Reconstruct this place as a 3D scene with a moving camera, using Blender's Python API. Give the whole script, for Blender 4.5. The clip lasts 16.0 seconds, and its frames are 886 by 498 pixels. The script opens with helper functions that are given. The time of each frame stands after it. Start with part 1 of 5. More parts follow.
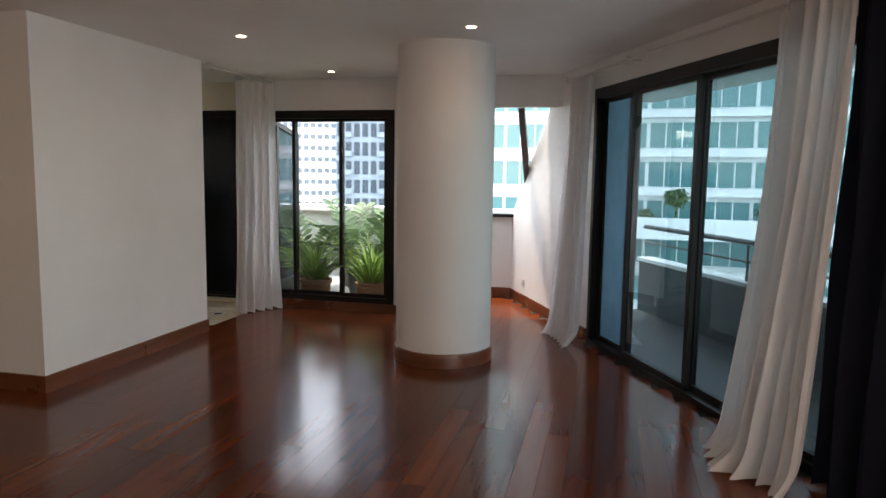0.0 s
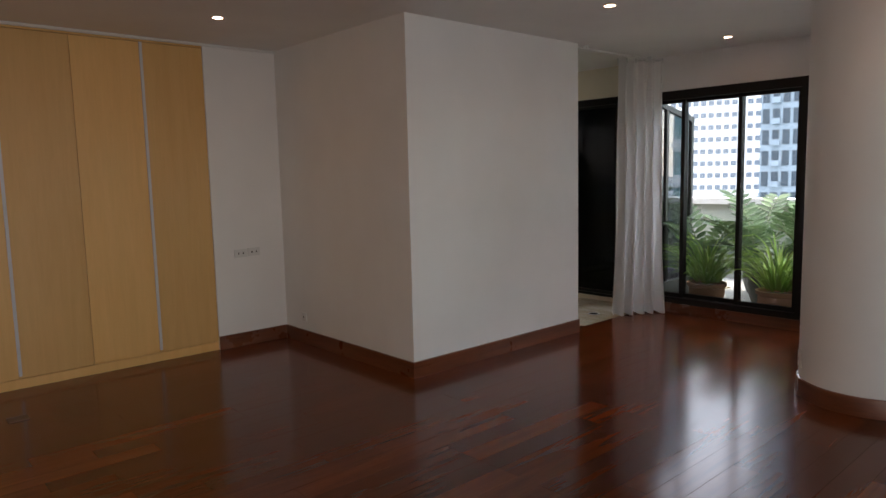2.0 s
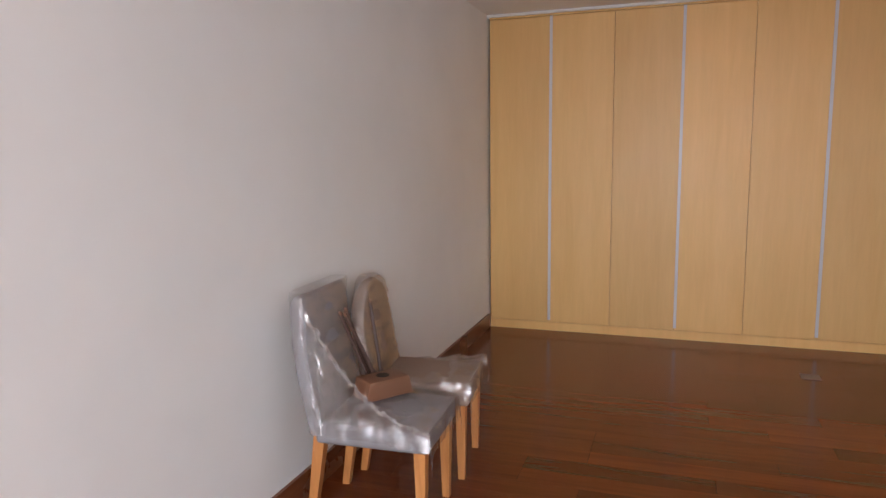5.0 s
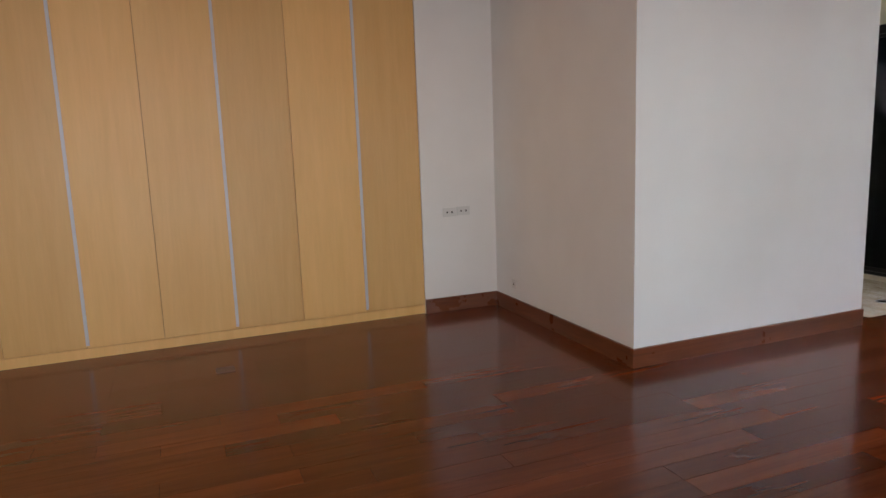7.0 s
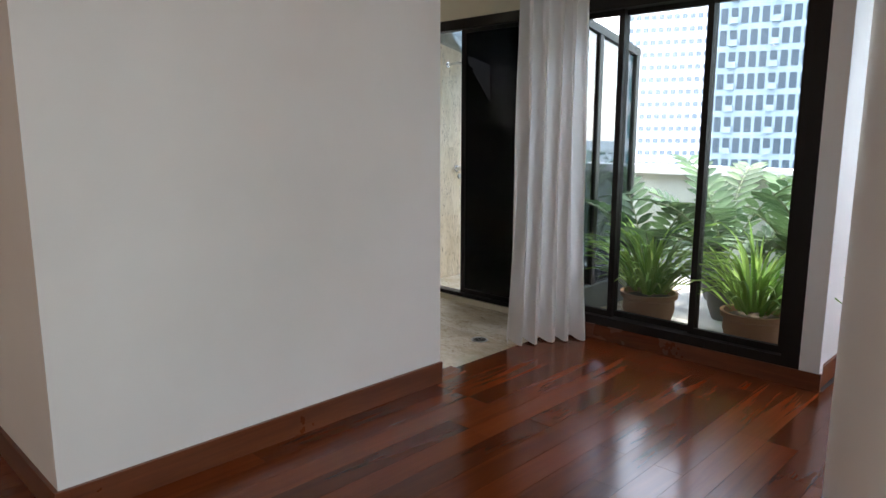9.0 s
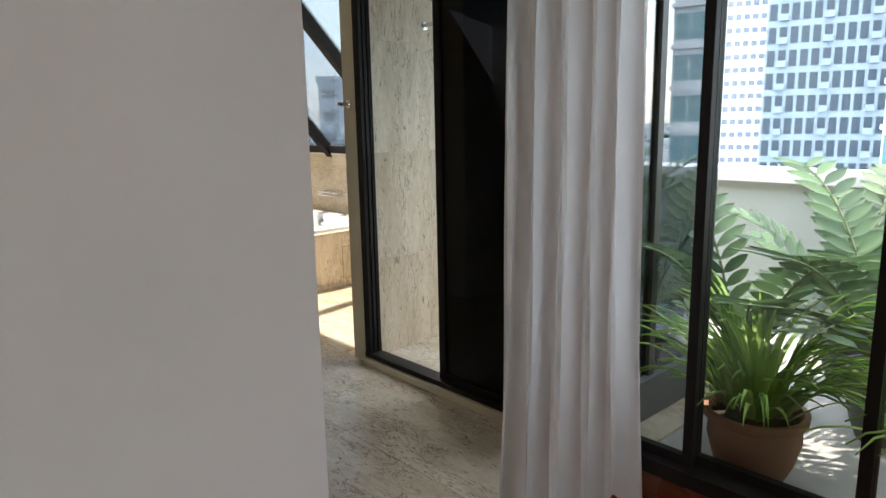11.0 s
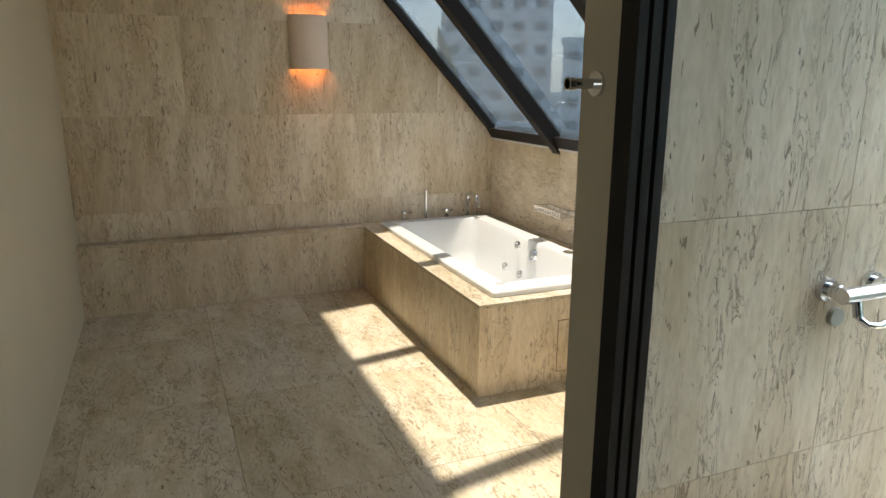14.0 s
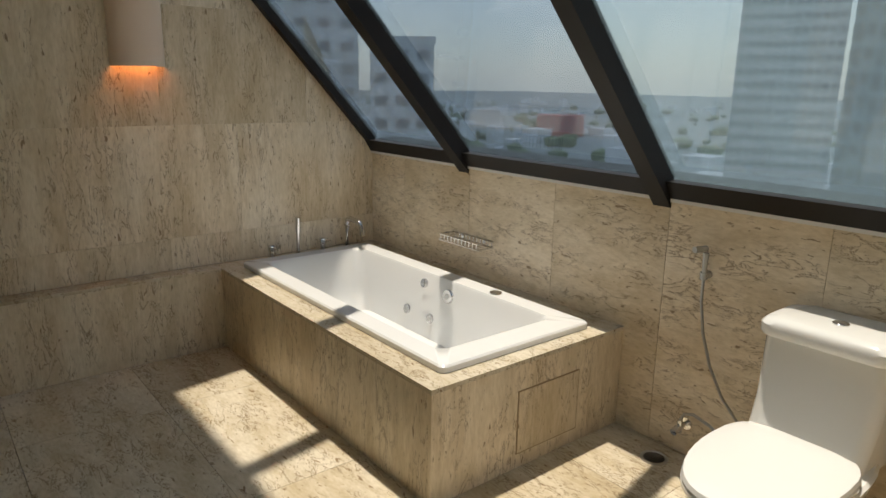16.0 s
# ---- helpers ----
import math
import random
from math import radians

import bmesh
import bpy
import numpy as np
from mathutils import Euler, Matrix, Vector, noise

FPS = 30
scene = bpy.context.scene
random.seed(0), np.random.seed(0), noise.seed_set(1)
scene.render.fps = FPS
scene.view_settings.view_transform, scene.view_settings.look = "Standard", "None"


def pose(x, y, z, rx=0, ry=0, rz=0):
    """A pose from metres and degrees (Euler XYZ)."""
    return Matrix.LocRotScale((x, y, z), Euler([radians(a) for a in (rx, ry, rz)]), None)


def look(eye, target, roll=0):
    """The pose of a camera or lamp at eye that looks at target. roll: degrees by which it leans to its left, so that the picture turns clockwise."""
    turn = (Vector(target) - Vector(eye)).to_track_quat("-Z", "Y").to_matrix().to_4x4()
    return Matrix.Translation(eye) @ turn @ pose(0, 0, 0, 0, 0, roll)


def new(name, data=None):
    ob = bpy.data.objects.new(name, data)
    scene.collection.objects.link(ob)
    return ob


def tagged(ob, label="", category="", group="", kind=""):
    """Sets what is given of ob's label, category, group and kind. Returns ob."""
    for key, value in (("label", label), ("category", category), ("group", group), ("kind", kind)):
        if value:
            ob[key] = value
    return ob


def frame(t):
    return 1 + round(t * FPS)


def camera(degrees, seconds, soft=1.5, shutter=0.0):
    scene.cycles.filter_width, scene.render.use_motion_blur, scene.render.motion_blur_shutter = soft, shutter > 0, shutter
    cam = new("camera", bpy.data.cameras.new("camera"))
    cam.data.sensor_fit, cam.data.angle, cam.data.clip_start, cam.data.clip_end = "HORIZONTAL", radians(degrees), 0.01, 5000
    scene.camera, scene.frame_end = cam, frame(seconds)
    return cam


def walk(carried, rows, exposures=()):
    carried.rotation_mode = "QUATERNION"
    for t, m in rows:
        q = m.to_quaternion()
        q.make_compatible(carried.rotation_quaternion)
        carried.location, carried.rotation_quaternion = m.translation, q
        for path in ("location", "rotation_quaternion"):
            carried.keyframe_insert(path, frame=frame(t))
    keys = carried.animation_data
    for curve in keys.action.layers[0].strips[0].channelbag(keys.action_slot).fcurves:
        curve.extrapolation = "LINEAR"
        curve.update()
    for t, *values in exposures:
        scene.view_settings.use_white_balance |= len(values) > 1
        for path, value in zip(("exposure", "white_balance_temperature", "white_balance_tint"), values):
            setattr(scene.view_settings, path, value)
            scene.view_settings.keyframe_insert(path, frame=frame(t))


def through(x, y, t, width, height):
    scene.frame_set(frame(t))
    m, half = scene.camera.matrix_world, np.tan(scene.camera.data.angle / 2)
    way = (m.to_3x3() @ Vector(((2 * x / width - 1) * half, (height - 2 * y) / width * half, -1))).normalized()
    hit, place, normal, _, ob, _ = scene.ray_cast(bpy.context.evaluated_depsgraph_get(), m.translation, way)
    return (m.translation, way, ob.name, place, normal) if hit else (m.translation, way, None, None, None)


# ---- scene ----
cam = camera(66.6, 16.0)
PATH = [
    (0, (-3.974, -3.958, 1.628), (-2.043, -3.485, 1.41), 0.8),
    (0.5, (-3.643, -3.954, 1.624), (-1.706, -3.508, 1.406), 0.3),
    (1, (-3.349, -3.939, 1.616), (-1.453, -3.337, 1.407), 0.6),
    (1.5, (-3.182, -3.89, 1.607), (-1.438, -2.933, 1.398), -0.3),
    (2, (-3.182, -3.902, 1.559), (-1.854, -2.424, 1.335), -1.3),
    (2.5, (-3.235, -3.87, 1.56), (-2.333, -2.098, 1.305), -1.8),
    (3, (-3.388, -3.757, 1.587), (-2.912, -1.833, 1.318), -1.9),
    (3.5, (-3.451, -3.776, 1.56), (-3.476, -1.795, 1.285), -1.6),
    (3.7, (-3.455, -3.79, 1.555), (-3.70, -1.826, 1.28), -1.5),
    (4.75, (-3.36, -3.83, 1.545), (-4.03, -1.967, 1.265), -0.8),
    (5.8, (-3.21, -3.81, 1.54), (-3.472, -1.847, 1.285), -0.2),
    (6, (-3.18, -3.793, 1.535), (-3.264, -1.814, 1.261), -0.0),
    (6.5, (-2.922, -3.575, 1.474), (-2.618, -1.62, 1.182), -1.3),
    (7, (-2.621, -3.399, 1.476), (-1.895, -1.562, 1.158), -2.1),
    (7.5, (-2.195, -3.188, 1.462), (-1.173, -1.497, 1.151), -0.5),
    (8, (-1.707, -2.983, 1.447), (-0.425, -1.483, 1.122), -1.2),
    (8.5, (-1.179, -2.863, 1.453), (0.233, -1.488, 1.111), 0.1),
    (11, (1.185, -1.434, 1.52), (2.507, 0.018, 1.14), -1.1),
    (11.5, (1.623, -1.113, 1.524), (2.818, 0.434, 1.098), -2.1),
    (12, (1.94, -0.792, 1.455), (2.905, 0.912, 1.049), -2.0),
    (12.5, (2.203, -0.385, 1.48), (3.029, 1.379, 1.027), -1.7),
    (13, (2.45, 0.014, 1.526), (3.166, 1.819, 1.051), -1.3),
    (13.5, (2.614, 0.437, 1.589), (3.253, 2.274, 1.122), -0.9),
    (14, (2.721, 0.793, 1.615), (3.469, 2.585, 1.137), 0.3),
    (14.5, (2.734, 1.164, 1.629), (3.56, 2.916, 1.13), 1.6),
    (15, (2.678, 1.493, 1.636), (3.684, 3.155, 1.161), 1.4),
    (15.5, (2.714, 1.758, 1.647), (3.835, 3.346, 1.177), 0.7),
    (16, (2.701, 1.88, 1.649), (3.919, 3.392, 1.17), 1.0),
]
EXPOSURES = [(0.0, 2.75, 7300, 16), (1.0, 2.95, 7300, 16), (1.5, 2.8, 7200, 16), (2.0, 2.45, 7100, 18), (2.5, 2.8, 7000, 22), (3.0, 3.4, 6800, 23), (3.5, 3.85, 6400, 22), (6.0, 3.5, 6500, 20),
             (7.0, 3.4, 6600, 17), (7.5, 3.35, 6700, 15), (8.7, 3.1, 6700, 14), (10.8, 2.95, 6900, 14), (11.5, 2.75, 7000, 14), (12.5, 2.85, 7100, 12), (13.5, 2.6, 7100, 11),
             (14.5, 2.3, 7000, 10), (16.0, 1.9, 7000, 10)]
DOWN_W = 0.4
walk(cam, [(t, look(e, g, r)) for t, e, g, r in PATH], EXPOSURES)

# ---- world and sun ----
SUN_DIR = Vector((0.105, 0.20, 1.0)).normalized()
world = bpy.data.worlds.new("sky")
scene.world = world
world.use_nodes = True
wn = world.node_tree.nodes
sky = wn.new("ShaderNodeTexSky")
sky.sky_type = "NISHITA"
sky.sun_disc = False
sky.sun_elevation = math.asin(SUN_DIR.z)
sky.sun_rotation = math.atan2(SUN_DIR.x, SUN_DIR.y)
sky.dust_density = 0.7
sky.air_density = 1.3
sky.ozone_density = 2.5
haze = wn.new("ShaderNodeMix")
haze.data_type = "RGBA"
haze.inputs[0].default_value = 0.45
haze.inputs[7].default_value = (9.0, 9.3, 9.7, 1)
world.node_tree.links.new(sky.outputs[0], haze.inputs[6])
world.node_tree.links.new(haze.outputs[2], wn["Background"].inputs[0])
wn["Background"].inputs[1].default_value = 0.15

sun_data = bpy.data.lights.new("sun", "SUN")
sun_data.energy = 1.1
sun_data.angle = radians(1.4)
sun_data.color = (1.0, 0.94, 0.84)
sun = new("sun", sun_data)
sun.matrix_world = look(SUN_DIR * 60, (0, 0, 0))

# added fill lamp for daylight of unseen window panels behind the walk's start
day_data = bpy.data.lights.new("window_fill", "AREA")
day_data.shape, day_data.size, day_data.size_y = "RECTANGLE", 3.2, 2.1
day_data.energy, day_data.color = 15.0, (1.0, 0.96, 0.92)
day = new("window_fill", day_data)
day.matrix_world = look((-2.98, -6.52, 1.3), (-3.42, -5.62, 1.3))


# ---- building helpers ----
def box(bm, a, b, m=None):
    """An axis-aligned box from corner a to corner b."""
    vs = [bm.verts.new((x, y, z)) for z in (a[2], b[2]) for y in (a[1], b[1]) for x in (a[0], b[0])]
    for f in ((0, 2, 3, 1), (4, 5, 7, 6), (0, 1, 5, 4), (1, 3, 7, 5), (3, 2, 6, 7), (2, 0, 4, 6)):
        bm.faces.new([vs[i] for i in f])
    if m is not None:
        bmesh.ops.transform(bm, matrix=m, verts=vs)
    return vs


def prism(bm, poly, lo, hi, axis=2):
    """A polygon pushed along an axis from lo to hi."""
    def at(p, v):
        return {0: (v, p[0], p[1]), 1: (p[0], v, p[1]), 2: (p[0], p[1], v)}[axis]
    low = [bm.verts.new(at(p, lo)) for p in poly]
    top = [bm.verts.new(at(p, hi)) for p in poly]
    n = len(poly)
    bm.faces.new(low[::-1])
    bm.faces.new(top)
    for i in range(n):
        bm.faces.new((low[i], low[(i + 1) % n], top[(i + 1) % n], top[i]))
    bmesh.ops.recalc_face_normals(bm, faces=bm.faces)
    return low + top


def rod(bm, a, b, r, r2=None, n=12):
    """A round bar from a to b."""
    a, b = Vector(a), Vector(b)
    m = Matrix.Translation((a + b) / 2) @ (b - a).to_track_quat("Z", "Y").to_matrix().to_4x4()
    return bmesh.ops.create_cone(bm, cap_ends=True, segments=n, radius1=r, radius2=r if r2 is None else r2,
                                 depth=(b - a).length, matrix=m)["verts"]


def tube(bm, pts, r, n=8):
    """A bent pipe through points."""
    pts = [Vector(p) for p in pts]
    rings = []
    for i, p in enumerate(pts):
        d = (pts[min(i + 1, len(pts) - 1)] - pts[max(i - 1, 0)]).normalized()
        q = d.to_track_quat("Z", "Y")
        rings.append([bm.verts.new(p + q @ Vector((r * math.cos(6.2832 * k / n), r * math.sin(6.2832 * k / n), 0))) for k in range(n)])
    for a, b in zip(rings, rings[1:]):
        for k in range(n):
            bm.faces.new((a[k], a[(k + 1) % n], b[(k + 1) % n], b[k]))
    bm.faces.new(rings[0][::-1])
    bm.faces.new(rings[-1])


def lathe(bm, profile, n=32, centre=(0, 0)):
    """A profile of (radius, height) turned about the z axis."""
    rings = []
    for r, z in profile:
        rings.append([bm.verts.new((centre[0] + r * math.cos(6.28319 * k / n), centre[1] + r * math.sin(6.28319 * k / n), z)) for k in range(n)])
    for a, b in zip(rings, rings[1:]):
        for k in range(n):
            bm.faces.new((a[k], a[(k + 1) % n], b[(k + 1) % n], b[k]))
    bm.faces.new(rings[0][::-1])
    bm.faces.new(rings[-1])


def loft(bm, rings, cap=True, base=True):
    """Skins closed rings of equal length."""
    made = [[bm.verts.new(p) for p in r] for r in rings]
    n = len(made[0])
    for a, b in zip(made, made[1:]):
        for k in range(n):
            bm.faces.new((a[k], a[(k + 1) % n], b[(k + 1) % n], b[k]))
    if cap:
        if base:
            bm.faces.new(made[0][::-1])
        bm.faces.new(made[-1])
    bmesh.ops.recalc_face_normals(bm, faces=bm.faces)


def soften(bm, width, segments=2):
    bmesh.ops.bevel(bm, geom=[e for e in bm.edges if e.is_manifold and e.calc_face_angle(0) > 0.6], offset=width, segments=segments, profile=0.5, affect="EDGES")


def mesh_of(name, bm, material, smooth=False):
    me = bpy.data.meshes.new(name)
    bm.to_mesh(me)
    bm.free()
    me.materials.append(material)
    if smooth:
        me.polygons.foreach_set("use_smooth", [True] * len(me.polygons))
        me.set_sharp_from_angle(angle=radians(40))
    return me


def part(name, bm, material, parent=None, label="", smooth=False):
    ob = new(name, mesh_of(name, bm, material, smooth))
    ob.parent = parent
    if label:
        ob["label"] = label
    return ob


def structure(name, bm, material, label, category, smooth=False):
    return tagged(part(name, bm, material, None, "", smooth), label, category, kind="structure")


def thing(name, label, category, group="", at=(0, 0, 0), rz=0):
    ob = new(name)
    ob.matrix_basis = pose(at[0], at[1], at[2], 0, 0, rz)
    return tagged(ob, label, category, group)


def bm_box(a, b, bevel=0.0):
    bm = bmesh.new()
    box(bm, a, b)
    if bevel:
        soften(bm, bevel)
    return bm


# ---- materials ----
def material(name, base=(0.5, 0.5, 0.5), rough=0.5, metal=0.0, coat=0.0, spec=0.5):
    m = bpy.data.materials.new(name)
    m.use_nodes = True
    p = m.node_tree.nodes["Principled BSDF"]
    p.inputs["Base Color"].default_value = (*base, 1)
    p.inputs["Roughness"].default_value = rough
    p.inputs["Metallic"].default_value = metal
    p.inputs["Coat Weight"].default_value = coat
    p.inputs["Specular IOR Level"].default_value = spec
    return m, m.node_tree.nodes, m.node_tree.links, p


def noise_at(nodes, links, scale, stretch=(1, 1, 1), detail=4.0, rough=0.55, distort=0.0):
    co = nodes.new("ShaderNodeNewGeometry")
    mp = nodes.new("ShaderNodeMapping")
    mp.inputs["Scale"].default_value = stretch
    nt = nodes.new("ShaderNodeTexNoise")
    nt.inputs["Scale"].default_value = scale
    nt.inputs["Detail"].default_value = detail
    nt.inputs["Roughness"].default_value = rough
    nt.inputs["Distortion"].default_value = distort
    links.new(co.outputs["Position"], mp.inputs["Vector"])
    links.new(mp.outputs[0], nt.inputs["Vector"])
    return nt.outputs["Fac"]


def ramp(nodes, links, fac, stops):
    r = nodes.new("ShaderNodeValToRGB")
    el = r.color_ramp.elements
    while len(el) < len(stops):
        el.new(0.5)
    for e, (pos, col) in zip(el, stops):
        e.position = pos
        e.color = (*col, 1) if len(col) == 3 else col
    links.new(fac, r.inputs[0])
    return r.outputs[0]


def mix(nodes, links, a, b, fac, mode="MIX"):
    n = nodes.new("ShaderNodeMix")
    n.data_type = "RGBA"
    n.blend_type = mode
    for sock, v in ((n.inputs[0], fac), (n.inputs[6], a), (n.inputs[7], b)):
        if isinstance(v, (int, float)):
            sock.default_value = v
        elif isinstance(v, tuple):
            sock.default_value = (*v, 1)
        else:
            links.new(v, sock)
    return n.outputs[2]


def bump(nodes, links, p, height, strength, distance=0.002):
    b = nodes.new("ShaderNodeBump")
    b.inputs["Strength"].default_value = strength
    b.inputs["Distance"].default_value = distance
    links.new(height, b.inputs["Height"])
    links.new(b.outputs[0], p.inputs["Normal"])


def paint(name, base, rough=0.6, vary=0.04, grain=0.25):
    m, n, l, p = material(name, base, rough)
    big = noise_at(n, l, 1.3, detail=3)
    lo = tuple(c * (1 - vary) for c in base)
    hi = tuple(min(1, c * (1 + vary)) for c in base)
    l.new(ramp(n, l, big, [(0.3, lo), (0.7, hi)]), p.inputs["Base Color"])
    bump(n, l, p, noise_at(n, l, 160, detail=3), grain, 0.0008)
    return m


def wood(name, dark, light, rough, along, coat=0.0, vary=0.25, spec=0.5, fine=1.0, relief=0.06):
    """Grained timber; along: the stretch that makes the grain run along one axis."""
    m, n, l, p = material(name, light, rough, coat=coat, spec=spec)
    p.inputs["Coat Roughness"].default_value = 0.12
    g = noise_at(n, l, 9, along, 6, 0.62, 0.6)
    col = ramp(n, l, g, [(0.28, dark), (0.72, light)])
    info = n.new("ShaderNodeObjectInfo")
    tone = ramp(n, l, info.outputs["Random"], [(0.0, (1 - vary,) * 3), (0.6, (1.0,) * 3), (1.0, (1 + vary, 1 + 0.9 * vary, 1 + 0.8 * vary))])
    col = mix(n, l, col, tone, 1.0, "MULTIPLY")
    pores = ramp(n, l, noise_at(n, l, 60, along, 3), [(0.3, (1 - 0.07 * fine,) * 3), (0.7, (1 + 0.04 * fine,) * 3)])
    l.new(mix(n, l, col, pores, 1.0, "MULTIPLY"), p.inputs["Base Color"])
    wear = noise_at(n, l, 2.2, (1, 1, 1), 5)
    mr = n.new("ShaderNodeMapRange")
    mr.inputs[3].default_value, mr.inputs[4].default_value = rough * 0.75, rough * 1.3
    l.new(wear, mr.inputs[0])
    l.new(mr.outputs[0], p.inputs["Roughness"])
    bump(n, l, p, g, relief, 0.0015)
    return m


def travertine(name, along, across, base=(0.74, 0.645, 0.50), rough=0.4):
    """Filled travertine: cloudy cream with broken brown veins along one axis; each slab is cut from another place."""
    m, n, l, p = material(name, base, rough)
    info = n.new("ShaderNodeObjectInfo")
    co = n.new("ShaderNodeNewGeometry")
    far = n.new("ShaderNodeVectorMath")
    far.operation = "MULTIPLY_ADD"
    far.inputs[1].default_value = (37.0, 23.0, 11.0)
    l.new(info.outputs["Random"], far.inputs[0])
    l.new(co.outputs["Position"], far.inputs[2])

    def grain(scale, stretch, detail=4.0, rough=0.55, distort=0.0):
        mp = n.new("ShaderNodeMapping")
        mp.inputs["Scale"].default_value = stretch
        nt = n.new("ShaderNodeTexNoise")
        for key, v in (("Scale", scale), ("Detail", detail), ("Roughness", rough), ("Distortion", distort)):
            nt.inputs[key].default_value = v
        l.new(far.outputs[0], mp.inputs["Vector"])
        l.new(mp.outputs[0], nt.inputs["Vector"])
        return nt.outputs["Fac"]

    def math_node(op, a, b):
        k = n.new("ShaderNodeMath")
        k.operation = op
        l.new(a, k.inputs[0])
        if b is not None:
            k.inputs[1].default_value = b
        return k.outputs[0]

    col = ramp(n, l, grain(1.5, along, 4, 0.6), [(0.28, tuple(c * k for c, k in zip(base, (0.88, 0.83, 0.74)))), (0.5, base), (0.72, (0.79, 0.715, 0.58))])
    streak = ramp(n, l, grain(9, along, 5, 0.65, 0.4), [(0.35, (0.86, 0.82, 0.74)), (0.6, (1.05, 1.05, 1.05))])
    col = mix(n, l, col, streak, 1.0, "MULTIPLY")
    mottle = ramp(n, l, grain(48, across, 4, 0.6), [(0.35, (0.90, 0.88, 0.84)), (0.62, (1.03, 1.03, 1.03))])
    col = mix(n, l, col, mottle, 1.0, "MULTIPLY")
    # long broken seams and short dark pits
    seam = math_node("ABSOLUTE", math_node("SUBTRACT", grain(13, across, 5, 0.62, 1.1), 0.5), None)
    seam = ramp(n, l, seam, [(0.0, (1, 1, 1)), (0.020, (0, 0, 0))])
    gate = ramp(n, l, grain(5, across, 5), [(0.44, (0, 0, 0)), (0.54, (1, 1, 1))])
    seam = mix(n, l, seam, gate, 1.0, "MULTIPLY")
    pits = ramp(n, l, grain(40, across, 3, 0.5, 0.7), [(0.655, (0, 0, 0)), (0.70, (1, 1, 1))])
    mask = mix(n, l, seam, pits, 1.0, "LIGHTEN")
    col = mix(n, l, col, (0.25, 0.165, 0.085), math_node("MULTIPLY", mask, 0.85))
    tone = ramp(n, l, info.outputs["Random"], [(0, (0.90, 0.88, 0.84)), (0.5, (1, 1, 1)), (1, (1.06, 1.06, 1.07))])
    l.new(mix(n, l, col, tone, 1.0, "MULTIPLY"), p.inputs["Base Color"])
    flat = n.new("ShaderNodeMath")
    flat.operation = "SUBTRACT"
    flat.inputs[0].default_value = 1.0
    l.new(mask, flat.inputs[1])
    bump(n, l, p, flat.outputs[0], 0.6, 0.003)
    return m


def glass(name, tint, gloss=1.0, floor_gloss=0.025):
    """A thin pane: clear tint with a mirror reflection that grows at glancing angles."""
    m = bpy.data.materials.new(name)
    m.use_nodes = True
    n, l = m.node_tree.nodes, m.node_tree.links
    n.remove(n["Principled BSDF"])
    tr = n.new("ShaderNodeBsdfTransparent")
    tr.inputs[0].default_value = (*tint, 1)
    gl = n.new("ShaderNodeBsdfGlossy")
    gl.inputs["Roughness"].default_value = 0.0
    gl.inputs[0].default_value = (gloss, gloss, gloss, 1)
    lw = n.new("ShaderNodeLayerWeight")
    lw.inputs[0].default_value = 0.5
    pw = n.new("ShaderNodeMath")
    pw.operation = "POWER"
    pw.inputs[1].default_value = 4.0
    l.new(lw.outputs["Facing"], pw.inputs[0])
    fr = n.new("ShaderNodeMath")
    fr.operation = "MULTIPLY_ADD"
    fr.inputs[1].default_value, fr.inputs[2].default_value = 0.7, floor_gloss
    l.new(pw.outputs[0], fr.inputs[0])
    mx = n.new("ShaderNodeMixShader")
    l.new(fr.outputs[0], mx.inputs[0])
    l.new(tr.outputs[0], mx.inputs[1])
    l.new(gl.outputs[0], mx.inputs[2])
    l.new(mx.outputs[0], n["Material Output"].inputs[0])
    return m


def cloth(name, base, through=0.4):
    m = bpy.data.materials.new(name)
    m.use_nodes = True
    n, l = m.node_tree.nodes, m.node_tree.links
    p = n["Principled BSDF"]
    p.inputs["Base Color"].default_value = (*base, 1)
    p.inputs["Roughness"].default_value = 0.9
    p.inputs["Specular IOR Level"].default_value = 0.1
    tl = n.new("ShaderNodeBsdfTranslucent")
    tl.inputs[0].default_value = (*base, 1)
    bump(n, l, p, noise_at(n, l, 500, (1, 1, 0.3), 2), 0.3, 0.0008)
    mx = n.new("ShaderNodeMixShader")
    mx.inputs[0].default_value = through
    l.new(p.outputs[0], mx.inputs[1])
    l.new(tl.outputs[0], mx.inputs[2])
    l.new(mx.outputs[0], n["Material Output"].inputs[0])
    return m


def leafy(name, a, b):
    m, n, l, p = material(name, a, 0.5, spec=0.35)
    g = n.new("ShaderNodeNewGeometry")
    col = ramp(n, l, g.outputs["Random Per Island"], [(0.0, a), (1.0, b)])
    l.new(col, p.inputs["Base Color"])
    tl = n.new("ShaderNodeBsdfTranslucent")
    l.new(col, tl.inputs[0])
    mx = n.new("ShaderNodeMixShader")
    mx.inputs[0].default_value = 0.25
    l.new(p.outputs[0], mx.inputs[1])
    l.new(tl.outputs[0], mx.inputs[2])
    l.new(mx.outputs[0], n["Material Output"].inputs[0])
    return m


def glow(name, col, strength):
    m, n, l, p = material(name, col, 0.5)
    p.inputs["Emission Color"].default_value = (*col, 1)
    p.inputs["Emission Strength"].default_value = strength
    return m


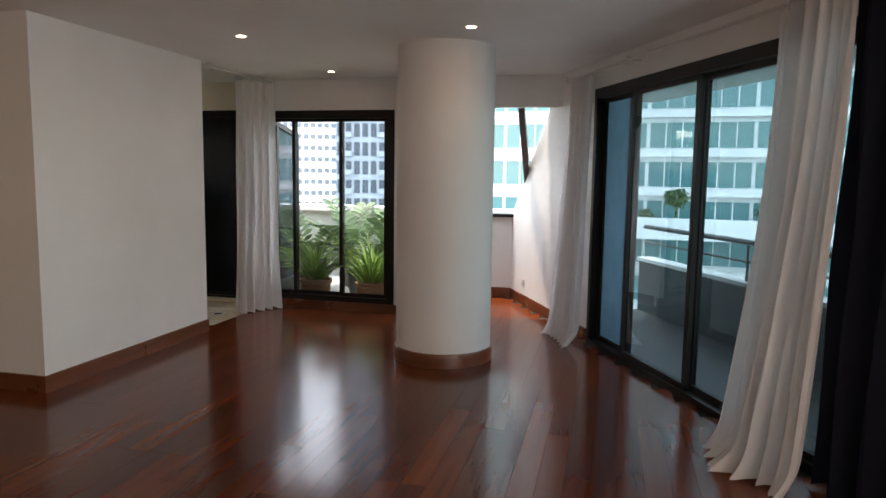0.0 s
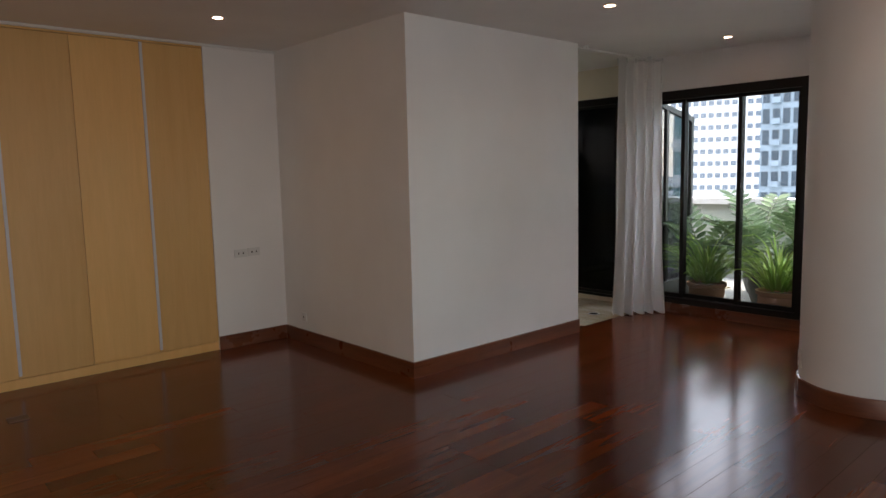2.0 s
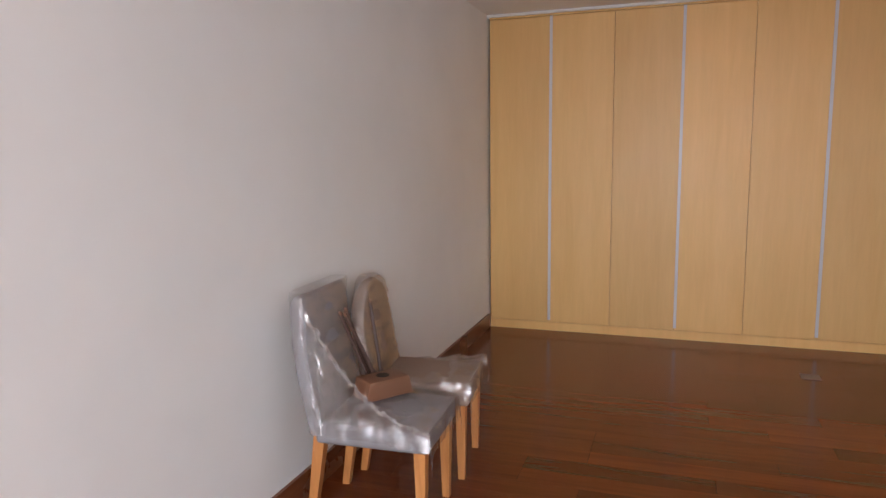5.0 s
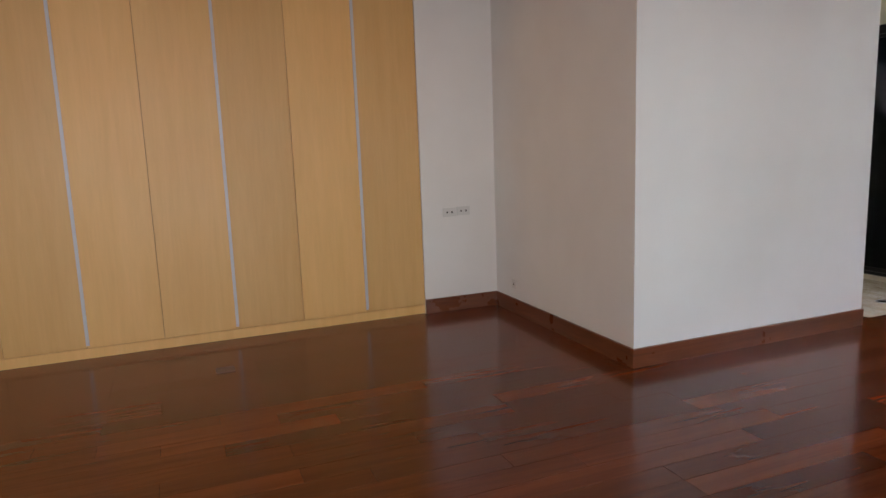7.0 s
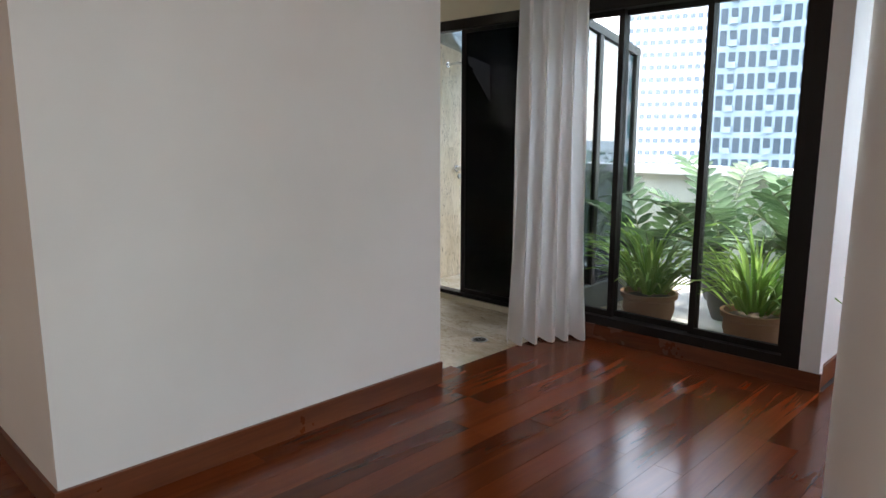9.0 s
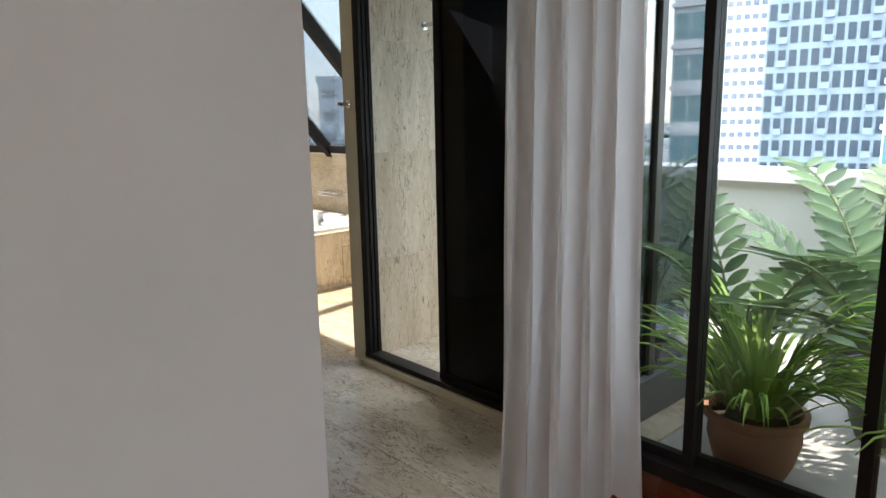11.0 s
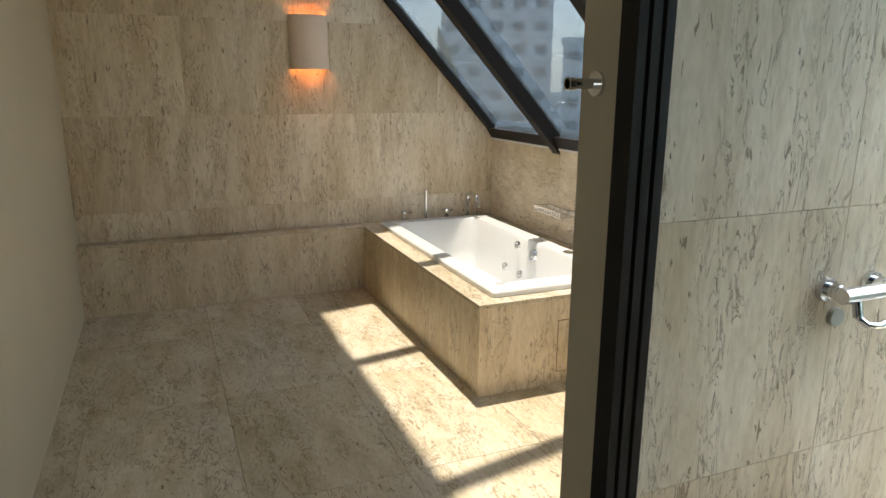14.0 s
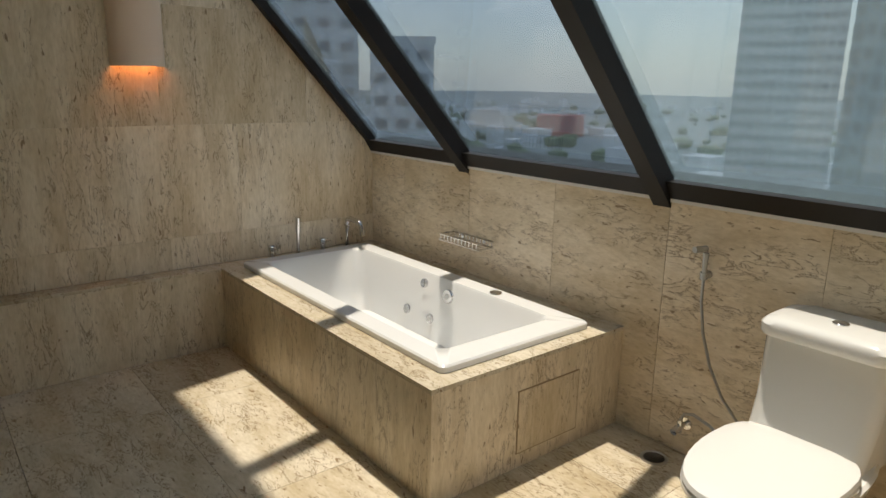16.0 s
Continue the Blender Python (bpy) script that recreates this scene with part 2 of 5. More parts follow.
WALL = paint("wall_paint", (0.74, 0.73, 0.71))
CEIL = paint("ceiling_paint", (0.76, 0.75, 0.73), 0.7)
CREAM = paint("cream_paint", (0.72, 0.66, 0.52))
BEIGE = paint("jamb_paint", (0.62, 0.55, 0.42), 0.45)
PLANK = wood("red_hardwood", (0.090, 0.019, 0.0055), (0.150, 0.034, 0.009), 0.17, (0.10, 1.6, 1), coat=0.16, vary=0.38, spec=0.22, relief=0.008)
SKIRT = wood("skirting_wood", (0.085, 0.024, 0.011), (0.19, 0.060, 0.024), 0.28, (0.15, 0.15, 2), coat=0.2, vary=0.1)
MAPLE = wood("maple_veneer", (0.66, 0.385, 0.125), (0.72, 0.435, 0.16), 0.42, (1.1, 1, 0.09), vary=0.09, fine=0.4)
MAPLE_EDGE = wood("maple_edge", (0.30, 0.15, 0.05), (0.38, 0.20, 0.07), 0.6, (1.1, 1, 0.09), vary=0.05)
TRAV_WALL = travertine("travertine_wall", (1.0, 1.0, 0.22), (1.5, 1.5, 0.38))
TRAV_SIDE = travertine("travertine_side", (1.0, 0.4, 1.0), (1.4, 0.5, 1.6))
TRAV_FLOOR = travertine("travertine_floor", (1.0, 0.35, 1.0), (1.5, 0.55, 1.0), (0.68, 0.615, 0.50), 0.26)
BLACK = paint("black_aluminium", (0.014, 0.012, 0.011), 0.5, 0.1, 0.05)
BLACK.node_tree.nodes["Principled BSDF"].inputs["Specular IOR Level"].default_value = 0.22
BRONZE = paint("dark_bronze_metal", (0.04, 0.037, 0.033), 0.42, 0.15, 0.1)
CLEAR = glass("clear_glass", (0.96, 0.98, 0.98))
TEAL_PANE = glass("grey_blue_glass", (0.52, 0.62, 0.645))
SMOKED = glass("smoked_glass", (0.035, 0.035, 0.037), 0.4)


def hazy(name, tint, veil, amount):
    """A pane with a milky film: part clear, part scattering, uneven."""
    m = glass(name, tint)
    n, l = m.node_tree.nodes, m.node_tree.links
    old = n["Material Output"].inputs[0].links[0].from_socket
    tl = n.new("ShaderNodeBsdfTranslucent")
    tl.inputs[0].default_value = (*veil, 1)
    nz = noise_at(n, l, 2.5, (1, 1, 0.4), 5)
    mr = n.new("ShaderNodeMapRange")
    mr.inputs[1].default_value, mr.inputs[2].default_value = 0.3, 0.7
    mr.inputs[3].default_value, mr.inputs[4].default_value = amount * 0.75, amount * 1.2
    l.new(nz, mr.inputs[0])
    mx = n.new("ShaderNodeMixShader")
    l.new(mr.outputs[0], mx.inputs[0])
    l.new(old, mx.inputs[1])
    l.new(tl.outputs[0], mx.inputs[2])
    l.new(mx.outputs[0], n["Material Output"].inputs[0])
    return m


FROSTED = hazy("frosted_blue_glass", (0.26, 0.37, 0.43), (0.15, 0.22, 0.26), 0.72)
DIRTY = hazy("dusty_glass", (0.30, 0.33, 0.35), (0.36, 0.45, 0.45), 0.12)
DUSTY = hazy("slightly_dusty_glass", (0.27, 0.30, 0.33), (0.40, 0.50, 0.52), 0.03)
BOX_GLASS = glass("terrace_glass", (0.22, 0.26, 0.29), 1.0, 0.09)
CURTAIN = cloth("curtain_cloth", (0.80, 0.78, 0.77))
CHROME = material("chrome", (0.72, 0.72, 0.73), 0.10, 1.0)[0]
STEEL = material("brushed_steel", (0.55, 0.55, 0.54), 0.28, 1.0)[0]
ALU = paint("aluminium_strip", (0.52, 0.53, 0.57), 0.35)
CERAMIC = material("white_ceramic", (0.80, 0.80, 0.78), 0.08, coat=0.5)[0]
ACRYLIC = material("white_acrylic", (0.82, 0.83, 0.83), 0.12, coat=0.4)[0]
PLASTIC = material("white_plastic", (0.62, 0.62, 0.60), 0.35)[0]
DARK = material("dark_gap", (0.015, 0.012, 0.010), 0.7)[0]
CONCRETE = paint("terrace_concrete", (0.42, 0.42, 0.40), 0.8, 0.25, 0.6)
PARAPET = paint("parapet_plaster", (0.36, 0.40, 0.36), 0.8, 0.08, 0.4)
# dark tone stands in for shade on the balcony floor and parapet
SHADED_BALCONY = paint("shaded_balcony", (0.055, 0.062, 0.066), 0.6, 0.2, 0.4)
TERRACOTTA = paint("terracotta", (0.36, 0.19, 0.11), 0.75, 0.25, 0.5)
GREY_POT = paint("grey_pot", (0.13, 0.14, 0.13), 0.7, 0.2, 0.4)
SOIL = paint("soil", (0.05, 0.035, 0.022), 0.95, 0.3, 1.0)
LEAF = leafy("plant_leaf", (0.035, 0.075, 0.032), (0.12, 0.20, 0.085))
GRASSY = leafy("strap_leaf", (0.14, 0.30, 0.05), (0.34, 0.50, 0.12))
STEM = paint("green_stem", (0.10, 0.13, 0.05), 0.6)
ALABASTER = material("alabaster", (0.78, 0.62, 0.48), 0.45)[0]
BULB = glow("lamp_glow", (1.0, 0.42, 0.15), 9)
SPOT_GLOW = glow("downlight_glow", (1.0, 0.62, 0.42), 9)

H = 2.72          # bedroom ceiling
PITCH = -1.085    # fall of the sloped glazing
XW, ZS = 5.345, 1.176
WX, WY = 2.02, -4.16          # a point on the oblique window wall
WD = Vector((0.899, 0.438, 0)).normalized()
WN = Vector((-WD.y, WD.x, 0))  # into the room


def slope_x(z):
    return XW + (z - ZS) / PITCH


def on_wall(x, off=0.0, z=0.0):
    """A point of the oblique window wall at plan x, off metres into the room."""
    s = (x - WX) / WD.x
    p = Vector((WX, WY, z)) + WD * s + WN * off
    return p


def oblique(x0, x1, off0, off1, z0, z1, bm=None):
    bm = bm or bmesh.new()
    q = [on_wall(x0, off0), on_wall(x1, off0), on_wall(x1, off1), on_wall(x0, off1)]
    prism(bm, [(p.x, p.y) for p in q], z0, z1)
    return bm


# ---- bedroom structure ----
bm = bmesh.new()
fa, fb = on_wall(-4.9), on_wall(5.05)
prism(bm, [(-4.9, fa.y), (fb.x, fb.y), (5.05, -1.64), (3.5, -1.64), (3.5, 0.10), (-4.9, 0.10)], -0.25, -0.022)
floor = structure("floor", bm, DARK, "red hardwood plank floor, polished", "floor")
floor_back = structure("floor_alcove", bm_box((-5.2, 0.10, -0.25), (0.0, 2.2, -0.022)), DARK, "red hardwood plank floor in the wardrobe alcove", "floor")
structure("ceiling", bm_box((-5.2, -8.2, H), (3.60, 2.6, H + 0.2)), CEIL, "plain white painted ceiling", "ceiling")
structure("wall_west", bm_box((-5.10, -8.2, -0.2), (-4.89, 2.6, H)), WALL, "plain white painted wall behind two chairs", "wall")
structure("wall_north", bm_box((-0.687, 1.945, -0.2), (0.0, 2.10, H)), WALL, "narrow white wall with sockets beside the wardrobe", "wall")
structure("wall_wardrobe_back", bm_box((-4.89, 2.45, -0.2), (0.0, 2.60, H)), WALL, "white wall behind the wardrobe", "wall")
structure("wall_block", bm_box((0.0, 0.0, -0.2), (2.06, 0.42, H)), WALL, "white painted wall block between bedroom and bathroom", "wall")
structure("wall_block_side", bm_box((0.0, 0.42, -0.2), (0.15, 2.60, H)), WALL, "white side wall of the alcove", "wall")
structure("wall_south", bm_box((-5.10, -8.2, -0.2), (-4.2, -8.0, H)), WALL, "white wall at the end of the bedroom", "wall")
structure("wall_south_east", oblique(-5.4, -4.5, -0.2, 0.0, -0.2, H), WALL, "white wall beside the large window", "wall")
structure("wall_window_head", oblique(-4.5, 2.75, -0.2, 0.0, 2.44, H), WALL, "white wall over the large sliding window", "wall")
bm = bmesh.new()
e0, e1 = on_wall(2.75), on_wall(5.02)
# the wall runs into the bay and stops under the sloped glass there
face = [(2.75, -0.2), (5.02, -0.2), (5.02, 1.10), (3.82, 2.42), (3.56, 2.42), (3.56, H), (2.75, H)]
a = [bm.verts.new((x, on_wall(x).y, z)) for x, z in face]
b = [bm.verts.new((x + 0.09, on_wall(x).y - 0.18, z)) for x, z in face]
bm.faces.new(a)
bm.faces.new(b[::-1])
for i in range(len(a)):
    bm.faces.new((a[i], b[i], b[(i + 1) % len(a)], a[(i + 1) % len(a)]))
bmesh.ops.recalc_face_normals(bm, faces=bm.faces)
structure("wall_bay_side", bm, WALL, "white wall of the bay with a slanting top", "wall")

# bay
structure("wall_bay_low", bm_box((5.00, -2.80, -0.2), (5.18, -1.64, 1.08)), WALL, "low white wall under the sloped bay window", "wall")
bm = bmesh.new()
prism(bm, [(3.50, -0.2), (5.18, -0.2), (5.18, 1.08), (3.85, 2.44), (3.85, H), (3.50, H)], -1.64, -1.54, 1)
structure("wall_bay_north", bm, WALL, "white wall between bay and terrace", "wall")
structure("wall_bay_head", bm_box((3.50, -3.60, 2.38), (3.60, -1.64, H)), WALL, "white wall over the bay opening", "wall")
structure("ceiling_bay", bm_box((3.60, -3.60, 2.42), (3.90, -1.64, 2.56)), CEIL, "low white ceiling of the bay", "ceiling")
structure("wall_garden_head", bm_box((3.48, -1.54, 2.36), (3.62, 0.36, H)), WALL, "white wall over the terrace window", "wall")
structure("wall_garden_pier", bm_box((3.46, -1.66, -0.2), (3.52, -1.55, 2.36)), WALL, "narrow white pier beside the terrace window", "wall")
structure("wall_garden_sill", bm_box((3.49, -1.54, -0.2), (3.62, 0.36, 0.10)), CONCRETE, "low upstand under the terrace window", "wall")


def sloped_bar(bm, y0, y1, x0, x1, zoff0, zoff1, xb, zb):
    """A bar that lies on a slope starting at (xb, zb)."""
    f = lambda x: zb + (x - xb) * PITCH
    prism(bm, [(x0, f(x0) + zoff0), (x1, f(x1) + zoff0), (x1, f(x1) + zoff1), (x0, f(x0) + zoff1)], y0, y1, 1)


bay_window = tagged(thing("window_bay", "", ""), "sloped dark-framed bay window over a low wall", "window", kind="structure")
bm = bmesh.new(); sloped_bar(bm, -3.30, -1.64, 3.82, 5.08, 0.05, 0.06, 5.06, 1.10)
part("pane", bm, CLEAR, bay_window).visible_shadow = False
for y0 in (-2.98, -1.72):
    bm = bmesh.new(); sloped_bar(bm, y0, y0 + 0.07, 3.82, 5.08, -0.09, 0.05, 5.06, 1.10)
    part("frame_bar", bm, BRONZE, bay_window)
part("frame_sill", bm_box((4.95, -2.80, 1.08), (5.20, -1.64, 1.12), 0.004), BLACK, bay_window)

# ---- column ----
bm = bmesh.new()
lathe(bm, [(0.425, -0.02), (0.425, H)], 96, (1.84, -2.545))
column = structure("column", bm, WALL, "thick round white plastered column in the bedroom", "column", True)
bm = bmesh.new()
lathe(bm, [(0.43, 0.0), (0.442, 0.0), (0.442, 0.105), (0.436, 0.12), (0.428, 0.122)], 96, (1.84, -2.545))
part("baseboard", bm, SKIRT, column, "dark red wooden ring skirting", True)


def skirting(name, a, b, label="dark red wooden skirting board"):
    bm = bmesh.new()
    box(bm, a, b)
    soften(bm, 0.004)
    return structure(name, bm, SKIRT, label, "baseboard")


skirting("baseboard_block", (-0.014, -0.016, 0.0), (2.064, 0.0, 0.125))
skirting("baseboard_block_side", (-0.016, 0.0, 0.0), (0.0, 1.929, 0.125))
skirting("baseboard_north", (-0.687, 1.929, 0.0), (0.0, 1.945, 0.125))
skirting("baseboard_west", (-4.89, -7.9, 0.0), (-4.874, 1.93, 0.125))
skirting("baseboard_garden", (3.452, -1.67, 0.0), (3.478, 0.03, 0.105), "red wooden upstand board below the terrace window")
skirting("baseboard_bay", (4.984, -2.78, 0.0), (5.0, -1.64, 0.125))
skirting("baseboard_bay_north", (3.48, -1.656, 0.0), (4.984, -1.64, 0.125))
structure("baseboard_bay_side", oblique(2.78, 4.97, 0.0, 0.016, 0.0, 0.125), SKIRT, "dark red wooden skirting board", "baseboard")
structure("baseboard_south", oblique(-4.88, -4.5, 0.0, 0.016, 0.0, 0.125), SKIRT, "dark red wooden skirting board", "baseboard")

# ---- large sliding window on the oblique wall ----
big_window = tagged(thing("window_1", "", ""), "wide black-framed sliding window onto a balcony", "window", kind="structure")
part("frame_sill", oblique(-4.5, 2.75, -0.14, 0.02, -0.02, 0.045), BLACK, big_window)
part("frame_head", oblique(-4.5, 2.75, -0.14, 0.02, 2.37, 2.46), BLACK, big_window)
for x0, x1 in ((-4.5, -4.44), (2.70, 2.75)):
    part("frame_side", oblique(x0, x1, -0.14, 0.02, 0.045, 2.37), BLACK, big_window)
for i, (x0, x1) in enumerate(((2.12, 2.70), (1.22, 2.16), (0.30, 1.26), (-0.62, 0.34), (-1.54, -0.58), (-2.46, -1.50), (-3.42, -2.42), (-4.44, -3.38))):
    o = -0.05 if i % 2 else -0.10
    sash = part("sash", oblique(x0, x0 + 0.045, o, o + 0.04, 0.045, 2.37), BLACK, big_window)
    for q in (oblique(x1 - 0.045, x1, o, o + 0.04, 0.045, 2.37), oblique(x0 + 0.045, x1 - 0.045, o, o + 0.04, 0.045, 0.09), oblique(x0 + 0.045, x1 - 0.045, o, o + 0.04, 2.33, 2.37)):
        part("sash_bar", q, BLACK, sash)
    pane = part("pane", oblique(x0 + 0.045, x1 - 0.045, o + 0.017, o + 0.023, 0.09, 2.33), FROSTED if i == 0 else TEAL_PANE, sash)
    pane.visible_shadow = False

# ---- terrace window ----
garden_window = tagged(thing("window_2", "", ""), "black-framed sliding window onto the planted terrace", "window", kind="structure")
part("frame_sill", bm_box((3.46, -1.55, 0.10), (3.60, 0.36, 0.165), 0.004), BLACK, garden_window)
part("frame_head", bm_box((3.46, -1.55, 2.27), (3.60, 0.36, 2.36), 0.004), BLACK, garden_window)
part("frame_side", bm_box((3.46, -1.55, 0.165), (3.60, -1.45, 2.27), 0.004), BLACK, garden_window)
part("frame_side", bm_box((3.46, 0.28, 0.165), (3.60, 0.36, 2.27), 0.004), BLACK, garden_window)
for y0, y1, x in ((-1.45, -0.85, 3.51), (-0.89, -0.25, 3.55), (-0.29, 0.28, 3.51)):
    sash = part("sash", bm_box((x, y0, 0.165), (x + 0.035, y0 + 0.04, 2.27), 0.003), BLACK, garden_window)
    part("sash_bar", bm_box((x, y1 - 0.04, 0.165), (x + 0.035, y1, 2.27), 0.003), BLACK, sash)
    part("sash_bar", bm_box((x, y0 + 0.04, 0.165), (x + 0.035, y1 - 0.04, 0.205)), BLACK, sash)
    part("sash_bar", bm_box((x, y0 + 0.04, 2.235), (x + 0.035, y1 - 0.04, 2.27)), BLACK, sash)
    pane = part("pane", bm_box((x + 0.015, y0 + 0.04, 0.205), (x + 0.021, y1 - 0.04, 2.235)), CLEAR, sash)
    pane.visible_shadow = False

# ---- wardrobe ----
wardrobe = thing("wardrobe", "built-in wardrobe with eight tall maple veneer doors, closed", "wardrobe")
X0, DW = -4.875, 0.5235
part("plinth", bm_box((X0, 1.965, 0.0), (-0.687, 2.44, 0.075)), MAPLE, wardrobe)
part("carcass", bm_box((X0, 1.985, 0.075), (-0.687, 2.44, H)), MAPLE_EDGE, wardrobe)
part("top_rail", bm_box((X0, 1.955, 2.685), (-0.687, 1.985, H)), MAPLE, wardrobe)
for i in range(8):
    xa = X0 + i * DW
    door = part("door", bm_box((xa + 0.002, 1.957, 0.08), (xa + DW - 0.002, 1.982, 2.68), 0.002), MAPLE, wardrobe)
    if i % 2 == 0:
        part("handle", bm_box((xa + DW - 0.004, 1.946, 0.10), (xa + DW + 0.018, 1.957, 2.68), 0.003), ALU, door, "full-height aluminium pull strip")
tagged(part("trim_ceiling", bm_box((-4.89, 1.925, 2.70), (0.0, 1.955, H)), PLASTIC), "thin white strip along the ceiling over the wardrobe", "trim", kind="structure")

# ---- bathroom structure ----
structure("floor_bath", bm_box((0.0, 0.10, -0.25), (5.50, 6.30, -0.014)), TRAV_FLOOR, "travertine tiled bathroom floor", "floor")
structure("wall_bath_west", bm_box((0.15, 2.60, -0.2), (2.13, 6.15, 3.4)), CREAM, "smooth cream wall of the bathroom", "wall")
structure("wall_closet", bm_box((0.15, 2.575, -0.2), (2.128, 2.60, 2.95)), WALL, "grey-white wall facing the bathroom entrance", "wall")
bm = bmesh.new()
prism(bm, [(2.13, -0.2), (5.50, -0.2), (5.50, 1.0), (3.55, 3.2), (2.13, 3.2)], 5.985, 6.15, 1)
structure("wall_bath_north", bm, TRAV_WALL, "travertine clad bathroom wall with a sconce", "wall")
structure("wall_bath_east", bm_box((5.345, 2.10, -0.2), (5.55, 5.985, 1.154)), TRAV_SIDE, "low travertine wall under the sloped glazing", "wall")
structure("ceiling_bath", bm_box((0.15, 0.0, 2.95), (4.0, 6.15, 3.1)), CEIL, "plain white bathroom ceiling", "ceiling")
structure("ceiling_bath_upstand", bm_box((2.06, -0.02, H + 0.2), (3.65, 0.0, 3.1)), CEIL, "white upstand over the bathroom opening", "ceiling")
structure("wall_bath_top_east", bm_box((3.72, 2.10, 2.72), (3.84, 6.15, 3.1)), CREAM, "cream wall above the sloped glazing", "wall")
bm = bmesh.new()
prism(bm, [(3.61, -0.2), (5.50, -0.2), (5.50, 0.98), (3.80, 2.82), (3.61, 2.95)], 1.945, 2.06, 1)
structure("wall_shower", bm, TRAV_WALL, "travertine shower wall", "wall")
structure("wall_shower_end", bm_box((3.575, 1.925, 0.0), (3.61, 2.065, 2.95)), BEIGE, "smooth beige end of the shower wall", "wall")
structure("wall_shower_head", bm_box((3.56, 0.30, 2.38), (3.66, 1.945, 2.95)), CREAM, "cream wall over the smoked glass partition", "wall")
structure("wall_shower_kerb", bm_box((3.54, 0.30, -0.1), (3.66, 1.925, 0.045), 0.004), BEIGE, "low stone kerb under the glass partition", "wall")
structure("floor_shower", bm_box((3.66, 0.33, -0.2), (4.80, 1.945, 0.02)), TRAV_FLOOR, "pale stone shower floor", "floor")
structure("skirting_sill_stone", bm_box((5.325, 2.10, 1.154), (5.50, 5.985, 1.170), 0.002), CEIL, "thin white coping on the low wall", "trim")

# sloped bathroom glazing
skylight = tagged(thing("window_3", "", ""), "sloped bathroom glazing with black beams", "window", kind="structure")
bm = bmesh.new(); prism(bm, [(5.325, 1.170), (5.54, 1.170), (5.54, 1.264), (5.275, 1.250)], 2.06, 5.985, 1)
part("frame_sill", bm, BLACK, skylight)
for y0, y1, deep in ((5.925, 5.985, 0.06), (4.915, 5.005, 0.12), (3.545, 3.635, 0.12), (2.10, 2.18, 0.12)):
    bm = bmesh.new(); sloped_bar(bm, y0, y1, 3.72, 5.335, -deep + 0.06, 0.10, XW, ZS)
    part("beam", bm, BLACK, skylight)
for y0, y1 in ((5.005, 5.925), (3.635, 4.915), (2.18, 3.545)):
    bm = bmesh.new(); sloped_bar(bm, y0, y1, 3.72, 5.44, 0.07, 0.078, XW, ZS)
    part("pane", bm, DIRTY if y0 < 3 else DUSTY, skylight).visible_shadow = False
bm = bmesh.new(); sloped_bar(bm, 2.06, 5.985, 3.72, 3.90, -0.03, 0.12, XW, ZS)
part("frame_head", bm, BLACK, skylight)

# ---- smoked glass partition of the shower ----
partition = tagged(thing("window_4", "", ""), "smoked glass sliding shower partition in black tracks", "partition", kind="structure")
part("track", bm_box((3.56, 0.30, 0.045), (3.655, 1.925, 0.075), 0.003), BLACK, partition)
part("head", bm_box((3.56, 0.30, 2.30), (3.655, 1.925, 2.38), 0.003), BLACK, partition)
for x in (3.563, 3.595, 3.627):
    part("jamb_channel", bm_box((x, 1.87, 0.075), (x + 0.022, 1.925, 2.30), 0.004), BLACK, partition)
part("jamb_back", bm_box((3.565, 1.905, 0.075), (3.65, 1.9245, 2.30)), DARK, partition)
for y0, y1, x in ((0.56, 1.265, 3.60), (0.30, 0.60, 3.57)):
    door = part("glass_door", bm_box((x, y1 - 0.045, 0.075), (x + 0.03, y1, 2.30), 0.003), BLACK, partition)
    part("stile", bm_box((x, y0, 0.075), (x + 0.03, y0 + 0.04, 2.30), 0.003), BLACK, door)
    part("pane", bm_box((x + 0.012, y0 + 0.04, 0.11), (x + 0.018, y1 - 0.045, 2.27)), SMOKED, door)
    part("rail", bm_box((x, y0 + 0.04, 0.075), (x + 0.03, y1 - 0.045, 0.11)), BLACK, door)
    part("rail", bm_box((x, y0 + 0.04, 2.27), (x + 0.03, y1 - 0.045, 2.30)), BLACK, door)

# shower's outer glass box towards the terrace
glass_box = tagged(thing("window_5", "", ""), "dark glass walls of the shower on the terrace", "window", kind="structure")
roof = lambda x: 2.37 - (x - 3.62) * 0.20
bm = bmesh.new(); prism(bm, [(3.62, 0.20), (4.74, 0.20), (4.74, roof(4.74)), (3.62, roof(3.62))], 0.305, 0.313, 1)
part("pane", bm, BOX_GLASS, glass_box)
part("pane", bm_box((4.762, 0.34, 0.20), (4.77, 1.94, 2.14)), CLEAR, glass_box).visible_shadow = False
bm = bmesh.new(); prism(bm, [(3.62, roof(3.62)), (4.80, roof(4.80)), (4.80, roof(4.80) + 0.03), (3.62, roof(3.62) + 0.03)], 0.33, 1.945, 1)
part("roof_pane", bm, BOX_GLASS, glass_box)
bm = bmesh.new(); prism(bm, [(3.62, roof(3.62) - 0.03), (4.80, roof(4.80) - 0.03), (4.80, roof(4.80) + 0.035), (3.62, roof(3.62) + 0.035)], 0.28, 0.33, 1)
part("top_rail", bm, BRONZE, glass_box)
for x in (3.62, 4.16, 4.75):
    part("post", bm_box((x, 0.285, 0.20), (x + 0.05, 0.335, roof(x) - 0.03), 0.003), BRONZE, glass_box)
part("base", bm_box((3.62, 0.26, -0.1), (4.82, 0.34, 0.20), 0.006), GREY_POT, glass_box)
